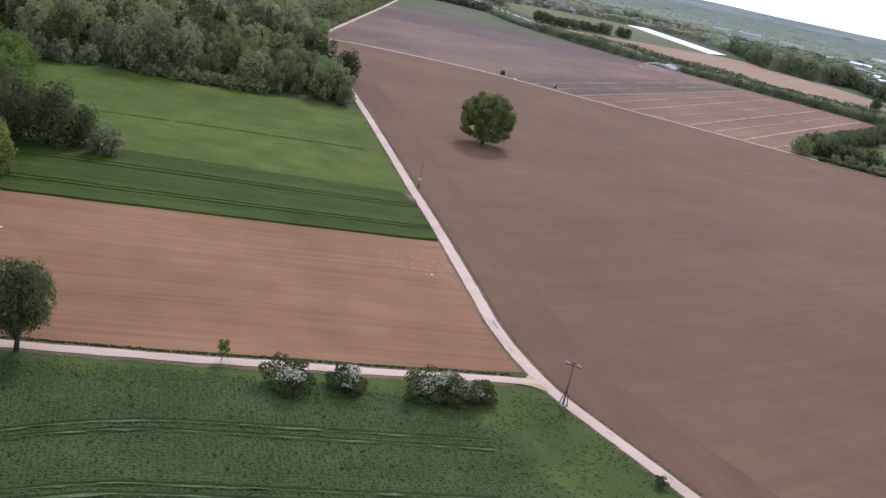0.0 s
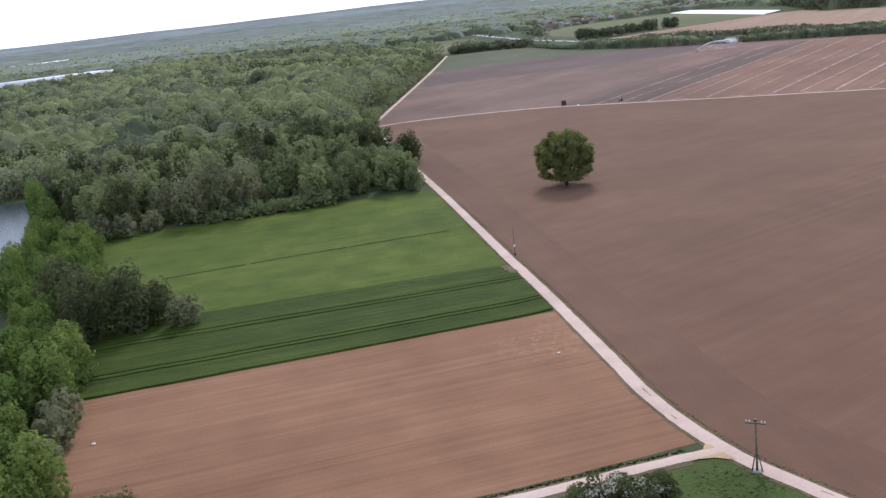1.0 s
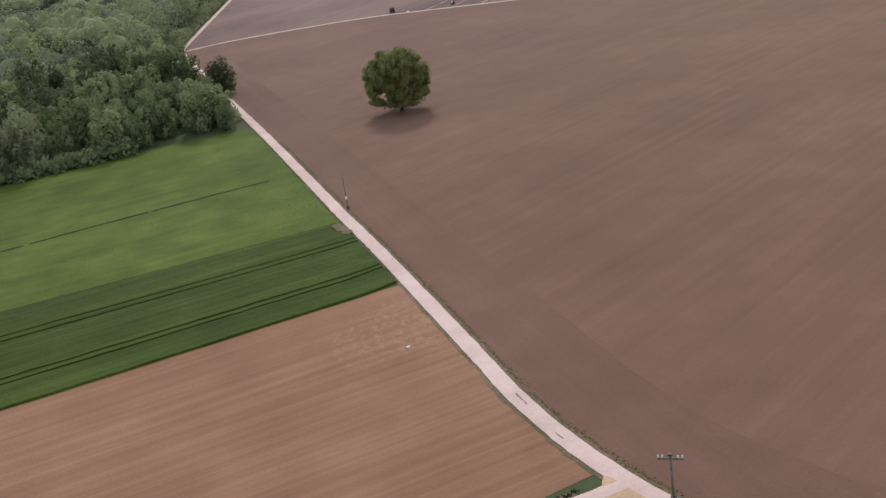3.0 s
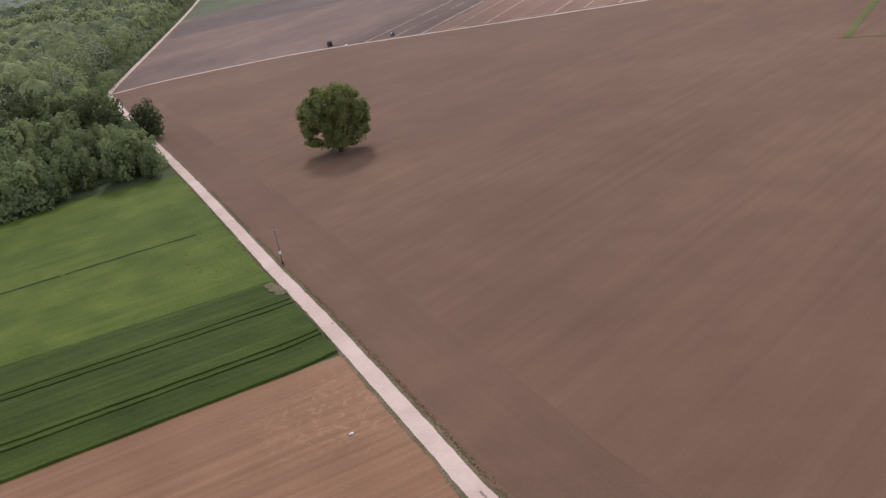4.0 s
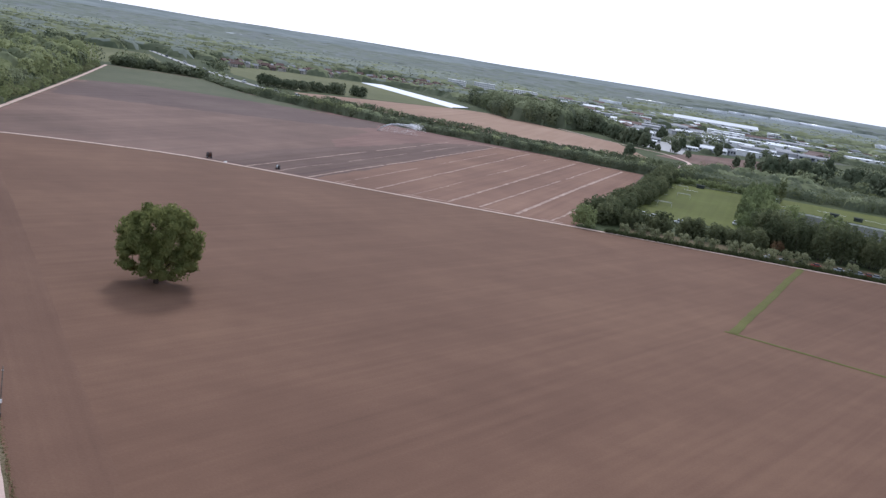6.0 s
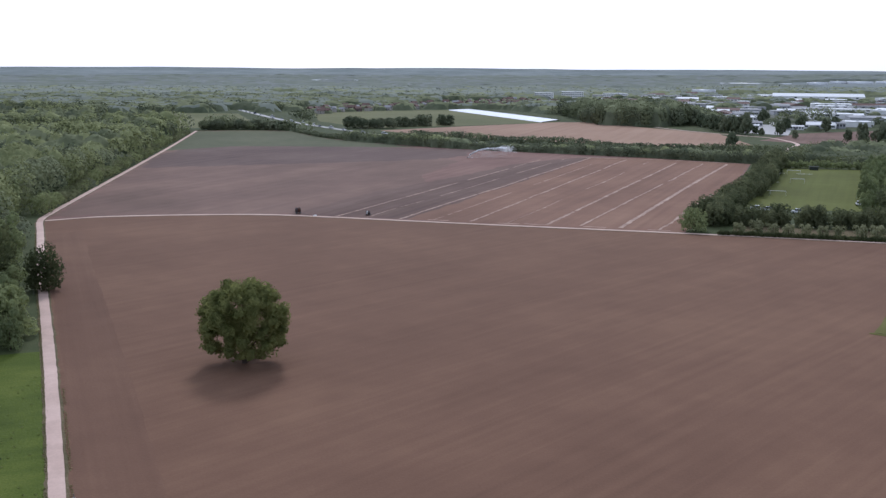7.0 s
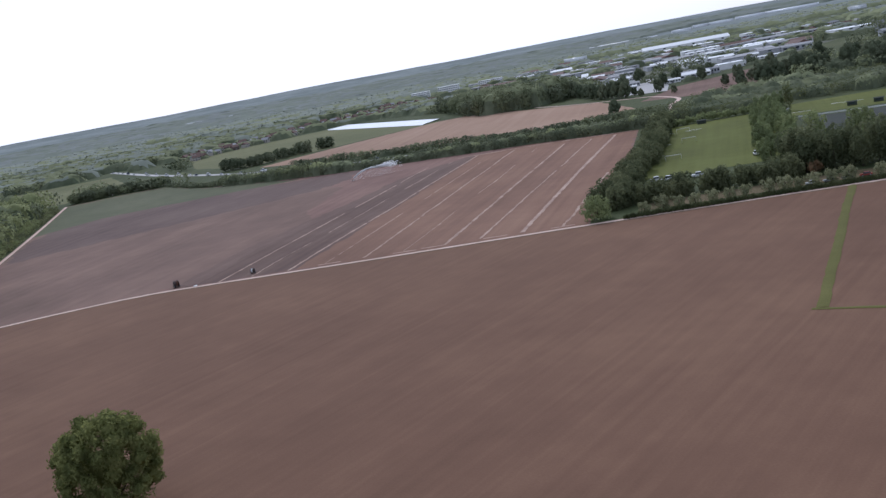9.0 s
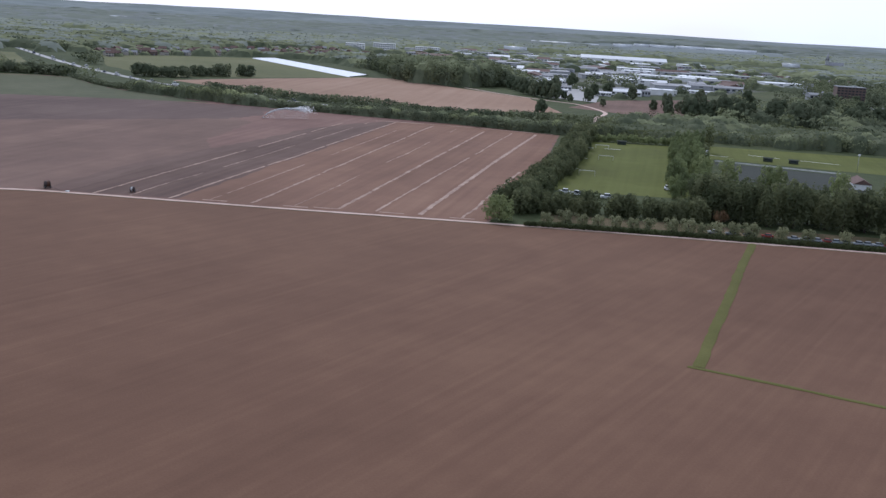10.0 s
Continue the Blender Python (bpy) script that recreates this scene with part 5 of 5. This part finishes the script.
for x, y in ((-0.9, 0), (0.9, 0), (0, 1.2)):
    wheel = rod("wheel", gun, rubber, (x - 0.08, y, 0.4), (x + 0.08, y, 0.4), 0.4, sides=14)
    rod("rim", wheel, steel, (x - 0.09, y, 0.4), (x + 0.09, y, 0.4), 0.22, sides=10)
rod("standpipe", gun, steel, (0, 0, 0.6), (0, 0, 1.6), 0.09)
rod("nozzle", gun, steel, (0, 0, 1.6), (0.9, 0, 2.2), 0.07, 0.04)
GUN = np.array((179.5, 800.0, 0.05))
gun.matrix_world = at(*GUN[:2])
spray_mat = leaf_mat("water_spray", (0.9, 0.91, 0.92), (0.94, 0.95, 0.96), (0.97, 0.98, 0.98), 0.5, 0.6, 0.03, (1, 1, 1))
drops, size = [], []
for u in np.linspace(0, 1, 1300):
    p = GUN + np.array((0.9 + 30 * u, 2 * u, 2.0 + 4.6 * (1 - (1 - u) ** 5) - 1.2 * u * u))
    for _ in range(14):
        fade = max(0.0, u - 0.62)
        if rng.uniform() < fade * 2.2:
            continue
        q = p + rng.normal(0, 0.1 + 0.3 * u + 3.2 * fade, 3) * (1, 0.7, 0.8)
        small = rng.uniform() < 0.16 + 0.5 * u
        if small and rng.uniform() < 0.55:
            q[2] = rng.uniform(0.1, max(0.3, q[2]))
        drops.append(q), size.append((0.13 if small else 0.42) * rng.uniform(0.7, 1.3))
drops, size = np.array(drops), np.array(size)
co = leaves(rng, drops, np.full((len(drops), 3), 0.05), size, -1)
co[..., 2] = np.maximum(co[..., 2], 0.05)
tagged(new("water_jet", quads_mesh("water_jet", co, spray_mat)), "white arching jet of irrigation water and falling drops", "water jet", kind="stuff")


# ---- cars ----
def car(label, paint_col):
    top = tagged(new("car"), label, "car", "cars")
    paint = plain_mat("car_paint", paint_col, 0.3, 0.0, 0.04, spec=0.6)
    glass = plain_mat("car_glass", (0.03, 0.035, 0.04), 0.08, 0, 0.1, spec=0.8)
    solid("body", top, paint, (-0.88, -2.1, 0.3, 0.88, 2.1, 0.88), bevel=0.16)
    bm = bmesh.new()
    box(bm, -0.78, -1.5, 0.85, 0.78, 0.95, 1.42)
    for v in bm.verts:
        if v.co.z > 1.2:
            v.co.x *= 0.82
            v.co.y = v.co.y * 0.72 - 0.05
    bmesh.ops.bevel(bm, geom=bm.edges[:], offset=0.08, segments=2, affect="EDGES")
    part("cabin_glass", bm_mesh("cabin_glass", bm, glass), top, "dark glass")
    solid("roof", top, paint, (-0.6, -1.05, 1.41, 0.6, 0.6, 1.47), bevel=0.02)
    for x in (-0.82, 0.82):
        for y in (-1.3, 1.3):
            wheel = rod("wheel", top, rubber, (x - 0.1, y, 0.32), (x + 0.1, y, 0.32), 0.32, sides=14)
            rod("rim", wheel, steel, (x - 0.11, y, 0.32), (x + 0.11, y, 0.32), 0.19, sides=10)
    return top


cars = [car("white car parked behind the hedge", (0.75, 0.75, 0.74)), car("silver-grey car parked behind the hedge", (0.42, 0.44, 0.46)), car("dark blue car parked behind the hedge", (0.03, 0.05, 0.1)), car("red car parked behind the hedge", (0.3, 0.04, 0.03))]
for i, c_ in enumerate(cars):
    c_.matrix_world = at(268 + i * 5.5, 459.5 - i * 2.7, 64, 0.09)
for i in range(26):
    x = 292 + i * 3.1 + rng.uniform(-0.4, 0.4)
    y = 446.5 - (x - 292) * 0.515
    copy_thing(cars[int(rng.choice([0, 0, 1, 1, 2, 3]))], at(x, y, 62 + rng.uniform(-4, 4), 0.09))
line = smooth_line(ROAD[1:9], 1.0)
for i in list(range(40, 700, 34)):
    i = min(len(line) - 2, int(i + rng.uniform(-12, 12)))
    t_ = (line[i + 1] - line[i]).normalized()
    s_ = 2.2 if i % 2 else -2.2
    van = copy_thing(cars[int(rng.choice([0, 0, 0, 1, 2]))], at(line[i].x - t_.y * s_, line[i].y + t_.x * s_, math.degrees(math.atan2(t_.y, t_.x)) - 90, 0.22))
    k = rng.choice([1.0, 1.0, 1.5])
    van.scale = (k, k * 1.1, k * 1.2)

# ---- sports ground furniture ----
goal = tagged(new("goal"), "white football goal on the pitch", "goal", "football goals")
for x in (-3.66, 3.66):
    rod("post", goal, white_paint, (x, 0, 0), (x, 0, 2.44), 0.06)
    rod("brace", goal, white_paint, (x, 0, 2.44), (x, 1.8, 0), 0.03)
rod("crossbar", goal, white_paint, (-3.66, 0, 2.44), (3.66, 0, 2.44), 0.12)
goal.matrix_world = at(346, 672, -28, 0.06)
for x, y, a in [(324, 630, -28), (286, 582, -28), (318, 541, 62)]:
    copy_thing(goal, at(x, y, a, 0.06))
for a, b_ in [((336, 682), (344, 678)), ((350, 676), (358, 672)), ((310, 640), (317, 636.5)), ((286, 606), (293, 602.5)), ((262, 578), (268, 575))]:
    ribbon("pitch_line", [a, ((a[0] + b_[0]) / 2, (a[1] + b_[1]) / 2), b_], 0.9, 0.075, white_paint, "white line on the sports pitch", "pitch line", 3, 0.0, 0.0)
flood = tagged(new("floodlight"), "tall steel floodlight mast with a white lamp head", "floodlight", "floodlights")
rod("mast", flood, steel, (0, 0, 0), (0, 0, 8.6), 0.14, 0.08)
solid("lamp_head", flood, white_paint, (-0.9, -0.35, 8.5, 0.9, 0.35, 9.2), label="white painted lamp head", bevel=0.08)
solid("visor", flood, steel, (-0.95, -0.75, 9.2, 0.95, 0.4, 9.28))
flood.matrix_world = at(367.0, 603.8, 62)
copy_thing(flood, at(457.3, 593.7, 62))
for x, y, a in [(250.8, 537.3, 62), (254.0, 533.0, 40), (263.5, 525.2, 62), (304.7, 543.9, -28)]:
    copy_thing(cars[0], at(x, y, a, 0.06)).scale = (1.2, 1.2, 1.5)
shed_w, shed_r = plain_mat("green_boards", (0.05, 0.06, 0.045), 0.8), plain_mat("brown_roof", (0.16, 0.09, 0.07), 0.8)


# ---- buildings ----
def building(name, label, w, d, h, wall_mat, roof_mat, category="building", group="", rise=0.0, storeys=1, bays=4, door=True):
    """Walls, a flat or pitched roof with an overhang, windows in rows on the long sides, a door."""
    top = tagged(new(name), label, category, group)
    solid("wall", top, wall_mat, (-w / 2, -d / 2, 0, w / 2, d / 2, h))
    o = 0.4
    if rise:
        v = [(-w / 2 - o, -d / 2 - o, h - 0.2), (w / 2 + o, -d / 2 - o, h - 0.2), (w / 2 + o, d / 2 + o, h - 0.2), (-w / 2 - o, d / 2 + o, h - 0.2), (-w / 2 - o, 0, h + rise), (w / 2 + o, 0, h + rise)]
        part("roof", mesh_of("roof", v, [(0, 1, 5, 4), (2, 3, 4, 5), (0, 4, 3), (1, 2, 5), (3, 2, 1, 0)], roof_mat), top)
    else:
        solid("roof", top, roof_mat, (-w / 2 - o, -d / 2 - o, h, w / 2 + o, d / 2 + o, h + 0.35))
        solid("roof_unit", top, steel, (w * 0.1, -1.5, h + 0.35, w * 0.1 + 3, 1.5, h + 1.4))
    pane = None
    hs = h / storeys
    for s_ in range(storeys):
        for k in range(bays):
            x = -w / 2 + w * (k + 0.5) / bays
            if pane is None:
                pane = solid("window", top, dark_glass, (-min(w / bays * 0.3, 2.2), -0.08, -hs * 0.2, min(w / bays * 0.3, 2.2), 0.08, hs * 0.2))
                ob = pane
            else:
                ob = part("window", pane.data, top)
            ob.location = (x, -d / 2 - 0.02, hs * (s_ + 0.58))
    if door:
        solid("door", top, plain_mat("door_paint", (0.2, 0.2, 0.22), 0.5), (-1, -d / 2 - 0.1, 0, 1, -d / 2 + 0.1, min(2.6, h * 0.7)))
    return top


dark_glass = plain_mat("window_glass", (0.035, 0.045, 0.055), 0.12, 0, 0.2, spec=0.7)
plaster_white = plain_mat("white_plaster", (0.82, 0.81, 0.79), 0.85, 0, 0.08, 0.3)
plaster_grey = plain_mat("grey_cladding", (0.42, 0.42, 0.43), 0.7, 0, 0.12, 0.3)
plaster_brick = plain_mat("brown_brick", (0.15, 0.105, 0.09), 0.9, 0, 0.2, 0.5)
roof_white = plain_mat("white_roofing", (0.8, 0.8, 0.79), 0.28, 0, 0.05, 0.3, 0.7)
roof_grey = plain_mat("grey_roofing", (0.3, 0.3, 0.31), 0.7, 0, 0.15, 0.3)
roof_red = plain_mat("red_tiles", (0.152, 0.095, 0.078), 0.85, 0, 0.25, 0.8)
# middle x, y, width, depth, height
for x, y, w, d_, h_ in [(578, 1960, 34, 16, 12), (633, 1960, 40, 16, 14), (705, 1930, 44, 16, 12)]:
    building("apartment_block", "white four-storey apartment block with rows of windows", w, d_, h_, plaster_white, roof_white, "apartment block", "apartment blocks", storeys=4, bays=12).matrix_world = at(x, y, -20)
for x, y, w, d_, h_ in [(783, 1808, 56, 30, 6), (1132, 1955, 168, 48, 6), (1045, 2002, 14, 12, 6), (648, 1470, 24, 26, 4), (683, 1466, 28, 30, 4.5), (614, 1389, 24, 22, 3.5), (944, 1737, 45, 40, 4.5), (746, 1390, 23, 24, 4),
                        (742, 1312, 24, 26, 4.5), (770, 1270, 21, 24, 3.5), (611, 1086, 31, 20, 4), (526, 1132, 9, 7, 4), (770, 1727, 30, 20, 4), (650, 1409, 42, 16, 4), (585, 1300, 26, 18, 4), (560, 1180, 24, 14, 4), (548, 1230, 30, 12, 4), (600, 1220, 20, 14, 5), (540, 1090, 12, 8, 3.5), (574, 1067, 16, 9, 3.5), (756, 1193, 14, 12, 4.5), (744, 1145, 30, 8, 2.6)]:
    building("warehouse", "low white commercial building with a shallow white roof", w, d_, h_, plaster_white, roof_white, "warehouse", "commercial buildings", rise=0.11 * d_, bays=6).matrix_world = at(x, y, -24 + rng.uniform(-5, 5))
for x, y, w, d_, h_ in [(801, 1514, 34, 24, 8), (839, 1464, 76, 36, 5), (631, 1086, 15, 20, 7), (625, 1309, 30, 16, 6), (560, 1130, 20, 12, 5), (787, 1203, 28, 22, 6.5), (807, 1179, 34, 22, 7), (873, 1100, 24, 14, 8), (936, 1189, 9, 9, 13), (755, 888, 18, 12, 10), (770, 1330, 46, 30, 6), (740, 1620, 60, 30, 7), (1010, 1500, 60, 34, 7), (900, 1330, 40, 20, 6)]:
    building("hall", "grey-clad hall with a shallow roof", w, d_, h_ * 0.8, plaster_grey, roof_grey, "hall", "town halls and sheds", rise=h_ * 0.25, bays=5).matrix_world = at(x, y, -24 + rng.uniform(-8, 8))
building("villa", "brick house block with a dark roof among trees", 31, 14, 7.5, plaster_brick, roof_grey, "house", rise=4.0, storeys=2, bays=6, door=False).matrix_world = at(875, 1074, -30)
church = building("church", "distant church with a dark pointed spire", 40, 14, 9, plaster_grey, roof_grey, "church", rise=7.0, bays=6, door=False)
solid("tower", church, plaster_grey, (-21, -4, 0, -13, 4, 20))
rod("spire", church, roof_grey, (-17, 0, 20), (-17, 0, 38), 5.6, 0.1, 8, "dark slate spire")
church.matrix_world = at(1797, 2102, -35)
building("tower_block", "dark brown multi-storey block among trees", 28, 18, 22, plaster_brick, roof_grey, "tower block", storeys=8, bays=8).matrix_world = at(823, 999, -30)
clubhouse = building("clubhouse", "small clubhouse with a red-brown roof beside the court", 16, 8, 3, plaster_white, roof_red, "clubhouse", rise=2.2, bays=4)
clubhouse.matrix_world = at(413, 545, 57)
shelter = building("dugout", "small dark shelter beside the pitch", 5, 2, 2.2, shed_w, shed_w, "shelter", rise=0.3, bays=1, door=False)
shelter.matrix_world = at(426, 628, -42, 0.05)
copy_thing(shelter, at(372, 694, -28, 0.05)), copy_thing(shelter, at(437, 620, -42, 0.05))
rail = tagged(new("barrier"), "low white barrier along the edge of the dark court", "barrier")
for k in range(17):
    solid("post", rail, steel, (k * 4 - 0.06, -0.06, 0, k * 4 + 0.06, 0.06, 1.1))
    if k < 16:
        solid("panel", rail, white_paint, (k * 4 + 0.1, -0.03, 0.35, k * 4 + 3.9, 0.03, 1.0))
rail.matrix_world = at(389.5, 626.5, -43.7, 0.05)
for a, b_ in [((432, 653), (444, 640)), ((452, 632), (467, 617)), ((404, 652), (412, 645))]:
    ribbon("pitch_line", [a, ((a[0] + b_[0]) / 2, (a[1] + b_[1]) / 2), b_], 0.9, 0.075, white_paint, "white line on the grass strip", "pitch line", 3, 0.0, 0.0)
glasshouse = tagged(new("greenhouse"), "long shining white greenhouse roofs beyond the town", "greenhouse", "far greenhouses")
for k in range(5):
    bm = bmesh.new()
    cone_between(bm, (-125, k * 10, 2.2), (125, k * 10, 2.2), 5.2, 5.2, 12)
    for v in bm.verts:
        v.co.z = max(0, v.co.z * 1.1)
    part("bay", bm_mesh("bay", bm, film_mat, True), glasshouse)
glasshouse.matrix_world = at(2134, 2957, -42, 10.5)
glasshouse.scale = (0.66, 1, 1)
for x, y, k in [(2030, 3025, 0.36), (1934, 3045, 0.3), (1880, 3080, 0.2), (1750, 2985, 0.24), (1105, 2404, 0.22), (1679, 2110, 0.15), (-640, 1560, 0.9), (-1100, 2560, 1.0), (1500, 2900, 0.8), (300, 3300, 0.6), (-560, 1400, 0.5)]:
    g_ = copy_thing(glasshouse, at(x, y, -28 if x > 0 else 22, float(rise_at(math.hypot(x, y)))))
    g_.scale = (k, max(k, 0.5) if k < 1 else 1, 1)
plaster_cream = plain_mat("cream_plaster", (0.46, 0.42, 0.37), 0.85, 0, 0.12, 0.4)
homes = [building("house", "small house with a red-brown tiled roof", 11, 9, 4.8, plaster_cream, roof_red, "house", "village houses", rise=3.2, storeys=2, bays=3),
         building("house", "small house with a grey roof", 10, 8, 4.5, plaster_cream, roof_grey, "house", "village houses", rise=3.0, storeys=2, bays=3),
         building("house", "brick house with a tiled roof", 12, 9, 5, plaster_brick, roof_red, "house", "village houses", rise=3.4, storeys=2, bays=3)]
spots = [p for p in scatter(rng, [(105, 1440), (130, 1425), (230, 1530), (320, 1580), (420, 1570), (560, 1720), (520, 1900), (330, 1730), (180, 1620), (110, 1520)], 23)]
spots += [p for p in scatter(rng, [(620, 780), (760, 720), (1100, 900), (1300, 1500), (1100, 1750), (980, 1250), (860, 1050), (700, 900)], 44)]
for i, (x, y) in enumerate(spots):
    h_ = homes[i % 3]
    m = at(x, y, rng.choice([0, 35, -30, 80, 55]) + rng.uniform(-8, 8))
    if i < 3:
        h_.matrix_world, h_.scale = m, (0.85, 0.85, 0.85)
    else:
        copy_thing(h_, m).scale = [rng.uniform(0.65, 0.95)] * 3
for i, (x, y) in enumerate(scatter(rng, [(600, 1060), (660, 1080), (960, 1260), (1250, 1700), (1200, 2050), (800, 2200), (620, 1820), (640, 1480), (590, 1290)], 62)):
    if rng.uniform() < 0.75 and not inside(np.array([x]), np.array([y]), [(1010, 2040), (1230, 1930), (1150, 1690), (930, 1790)])[0]:
        kind = int(rng.choice([0, 0, 1, 1, 1, 2]))
        w, d_, h_ = rng.uniform(16, 60), rng.uniform(16, 40), rng.uniform(4, 7.5)
        b2 = building("town_building", ("white flat-roofed building in the town", "pale grey building in the town", "white house block with a red-brown roof")[kind], w, d_, h_, (plaster_white, plaster_grey, plaster_white)[kind], (roof_white, roof_grey, roof_red)[kind],
                      "building", "town buildings", rise=(0, 0, 3.0)[kind], bays=4, storeys=2, door=False)
        b2.matrix_world = at(x, y, -24 + rng.choice([0, 0, 90]) + rng.uniform(-10, 10))
town_tree = tree("town_tree", "dark upright tree at the edge of town", "tree", 19, 14, -1.5, 15, 800, 1.25, top_dark, 58, 0.3, "town trees", uneven=0.2, skirt=0.6, full=0.8)
town_tree.matrix_world = at(550, 884)
for x, y, k in [(557, 862, 0.9), (561, 852, 1.08), (592, 826, 0.9), (604, 815, 1.1), (640, 800, 1.0), (655, 812, 0.9), (690, 790, 1.05), (600, 790, 0.8), (720, 800, 1.1), (548, 1120, 0.85), (590, 1085, 0.7), (600, 1180, 0.9), (546, 874, 0.95), (557, 847, 1.05), (559, 830, 1.0), (575, 838, 0.9), (580, 816, 1.1), (589, 801, 1.15), (600, 806, 0.95), (610, 794, 1.1), (630, 784, 1.0), (648, 790, 0.9), (659, 787, 1.1), (675, 775, 1.0), (700, 768, 0.9), (406, 870, 0.66), (484, 1062, 0.9), (485, 1050, 0.8), (484, 1039, 0.85), (486, 1028, 0.92), (487, 1016, 0.95), (488, 1005, 0.85), (503, 1144, 1.0), (497, 1120, 0.8), (490, 1090, 0.75), (500, 1010, 0.44), (493, 985, 0.42), (514, 990, 0.72), (504, 946, 0.42), (538, 919, 0.55), (523, 873, 0.62), (525, 846, 1.0), (533, 838, 0.9), (555, 905, 0.6), (548, 912, 0.55), (619, 1129, 0.7), (629, 1086, 0.7), (650, 900, 0.9), (690, 880, 1.0), (720, 930, 0.9), (760, 960, 1.0), (800, 940, 1.1), (640, 960, 0.8), (798, 962, 0.9), (812, 952, 1.0), (785, 978, 0.85), (830, 958, 0.95), (565, 940, 0.8), (575, 900, 0.85), (610, 905, 0.9), (590, 870, 0.95), (620, 855, 1.0), (655, 850, 1.05), (680, 830, 0.95), (630, 830, 0.85), (560, 1060, 0.7), (585, 1030, 0.75), (650, 1010, 0.8), (690, 990, 0.9), (720, 870, 1.0), (745, 850, 1.05), (770, 880, 1.0), (735, 820, 0.95), (790, 830, 1.1)]:
    plant(town_tree, x, y, k, rng.uniform(0, 360))
canopy("town_trees", scatter(rng, [(575, 800), (640, 740), (760, 690), (1150, 850), (1250, 1250), (1000, 1300), (860, 1080), (720, 920), (640, 860)], 21), 14, 15, 2.0, [top_dark, top_dark, top_wood], "dark leafy trees between the houses of the town", 76, 0.2, [top_dark, top_dark, top_wood], 40, 1.8, 0.3, "trees")
canopy("town_trees", scatter(rng, [(560, 1010), (660, 1060), (960, 1240), (1250, 1700), (1200, 2050), (800, 2200), (620, 1820), (560, 1290)], 40), 5.5, 9, 2.0, [top_dark, top_dark, top_wood], "leafy trees among the commercial buildings", 77, 0.2, category="trees")
canopy("town_trees", scatter(rng, [(105, 1440), (130, 1425), (230, 1530), (320, 1580), (420, 1570), (560, 1720), (520, 1900), (330, 1730), (180, 1620), (110, 1520)], 20), 6.5, 9, 2.0, [top_dark, top_wood, top_wood], "leafy garden trees between the village houses", 78, 0.2, category="trees")
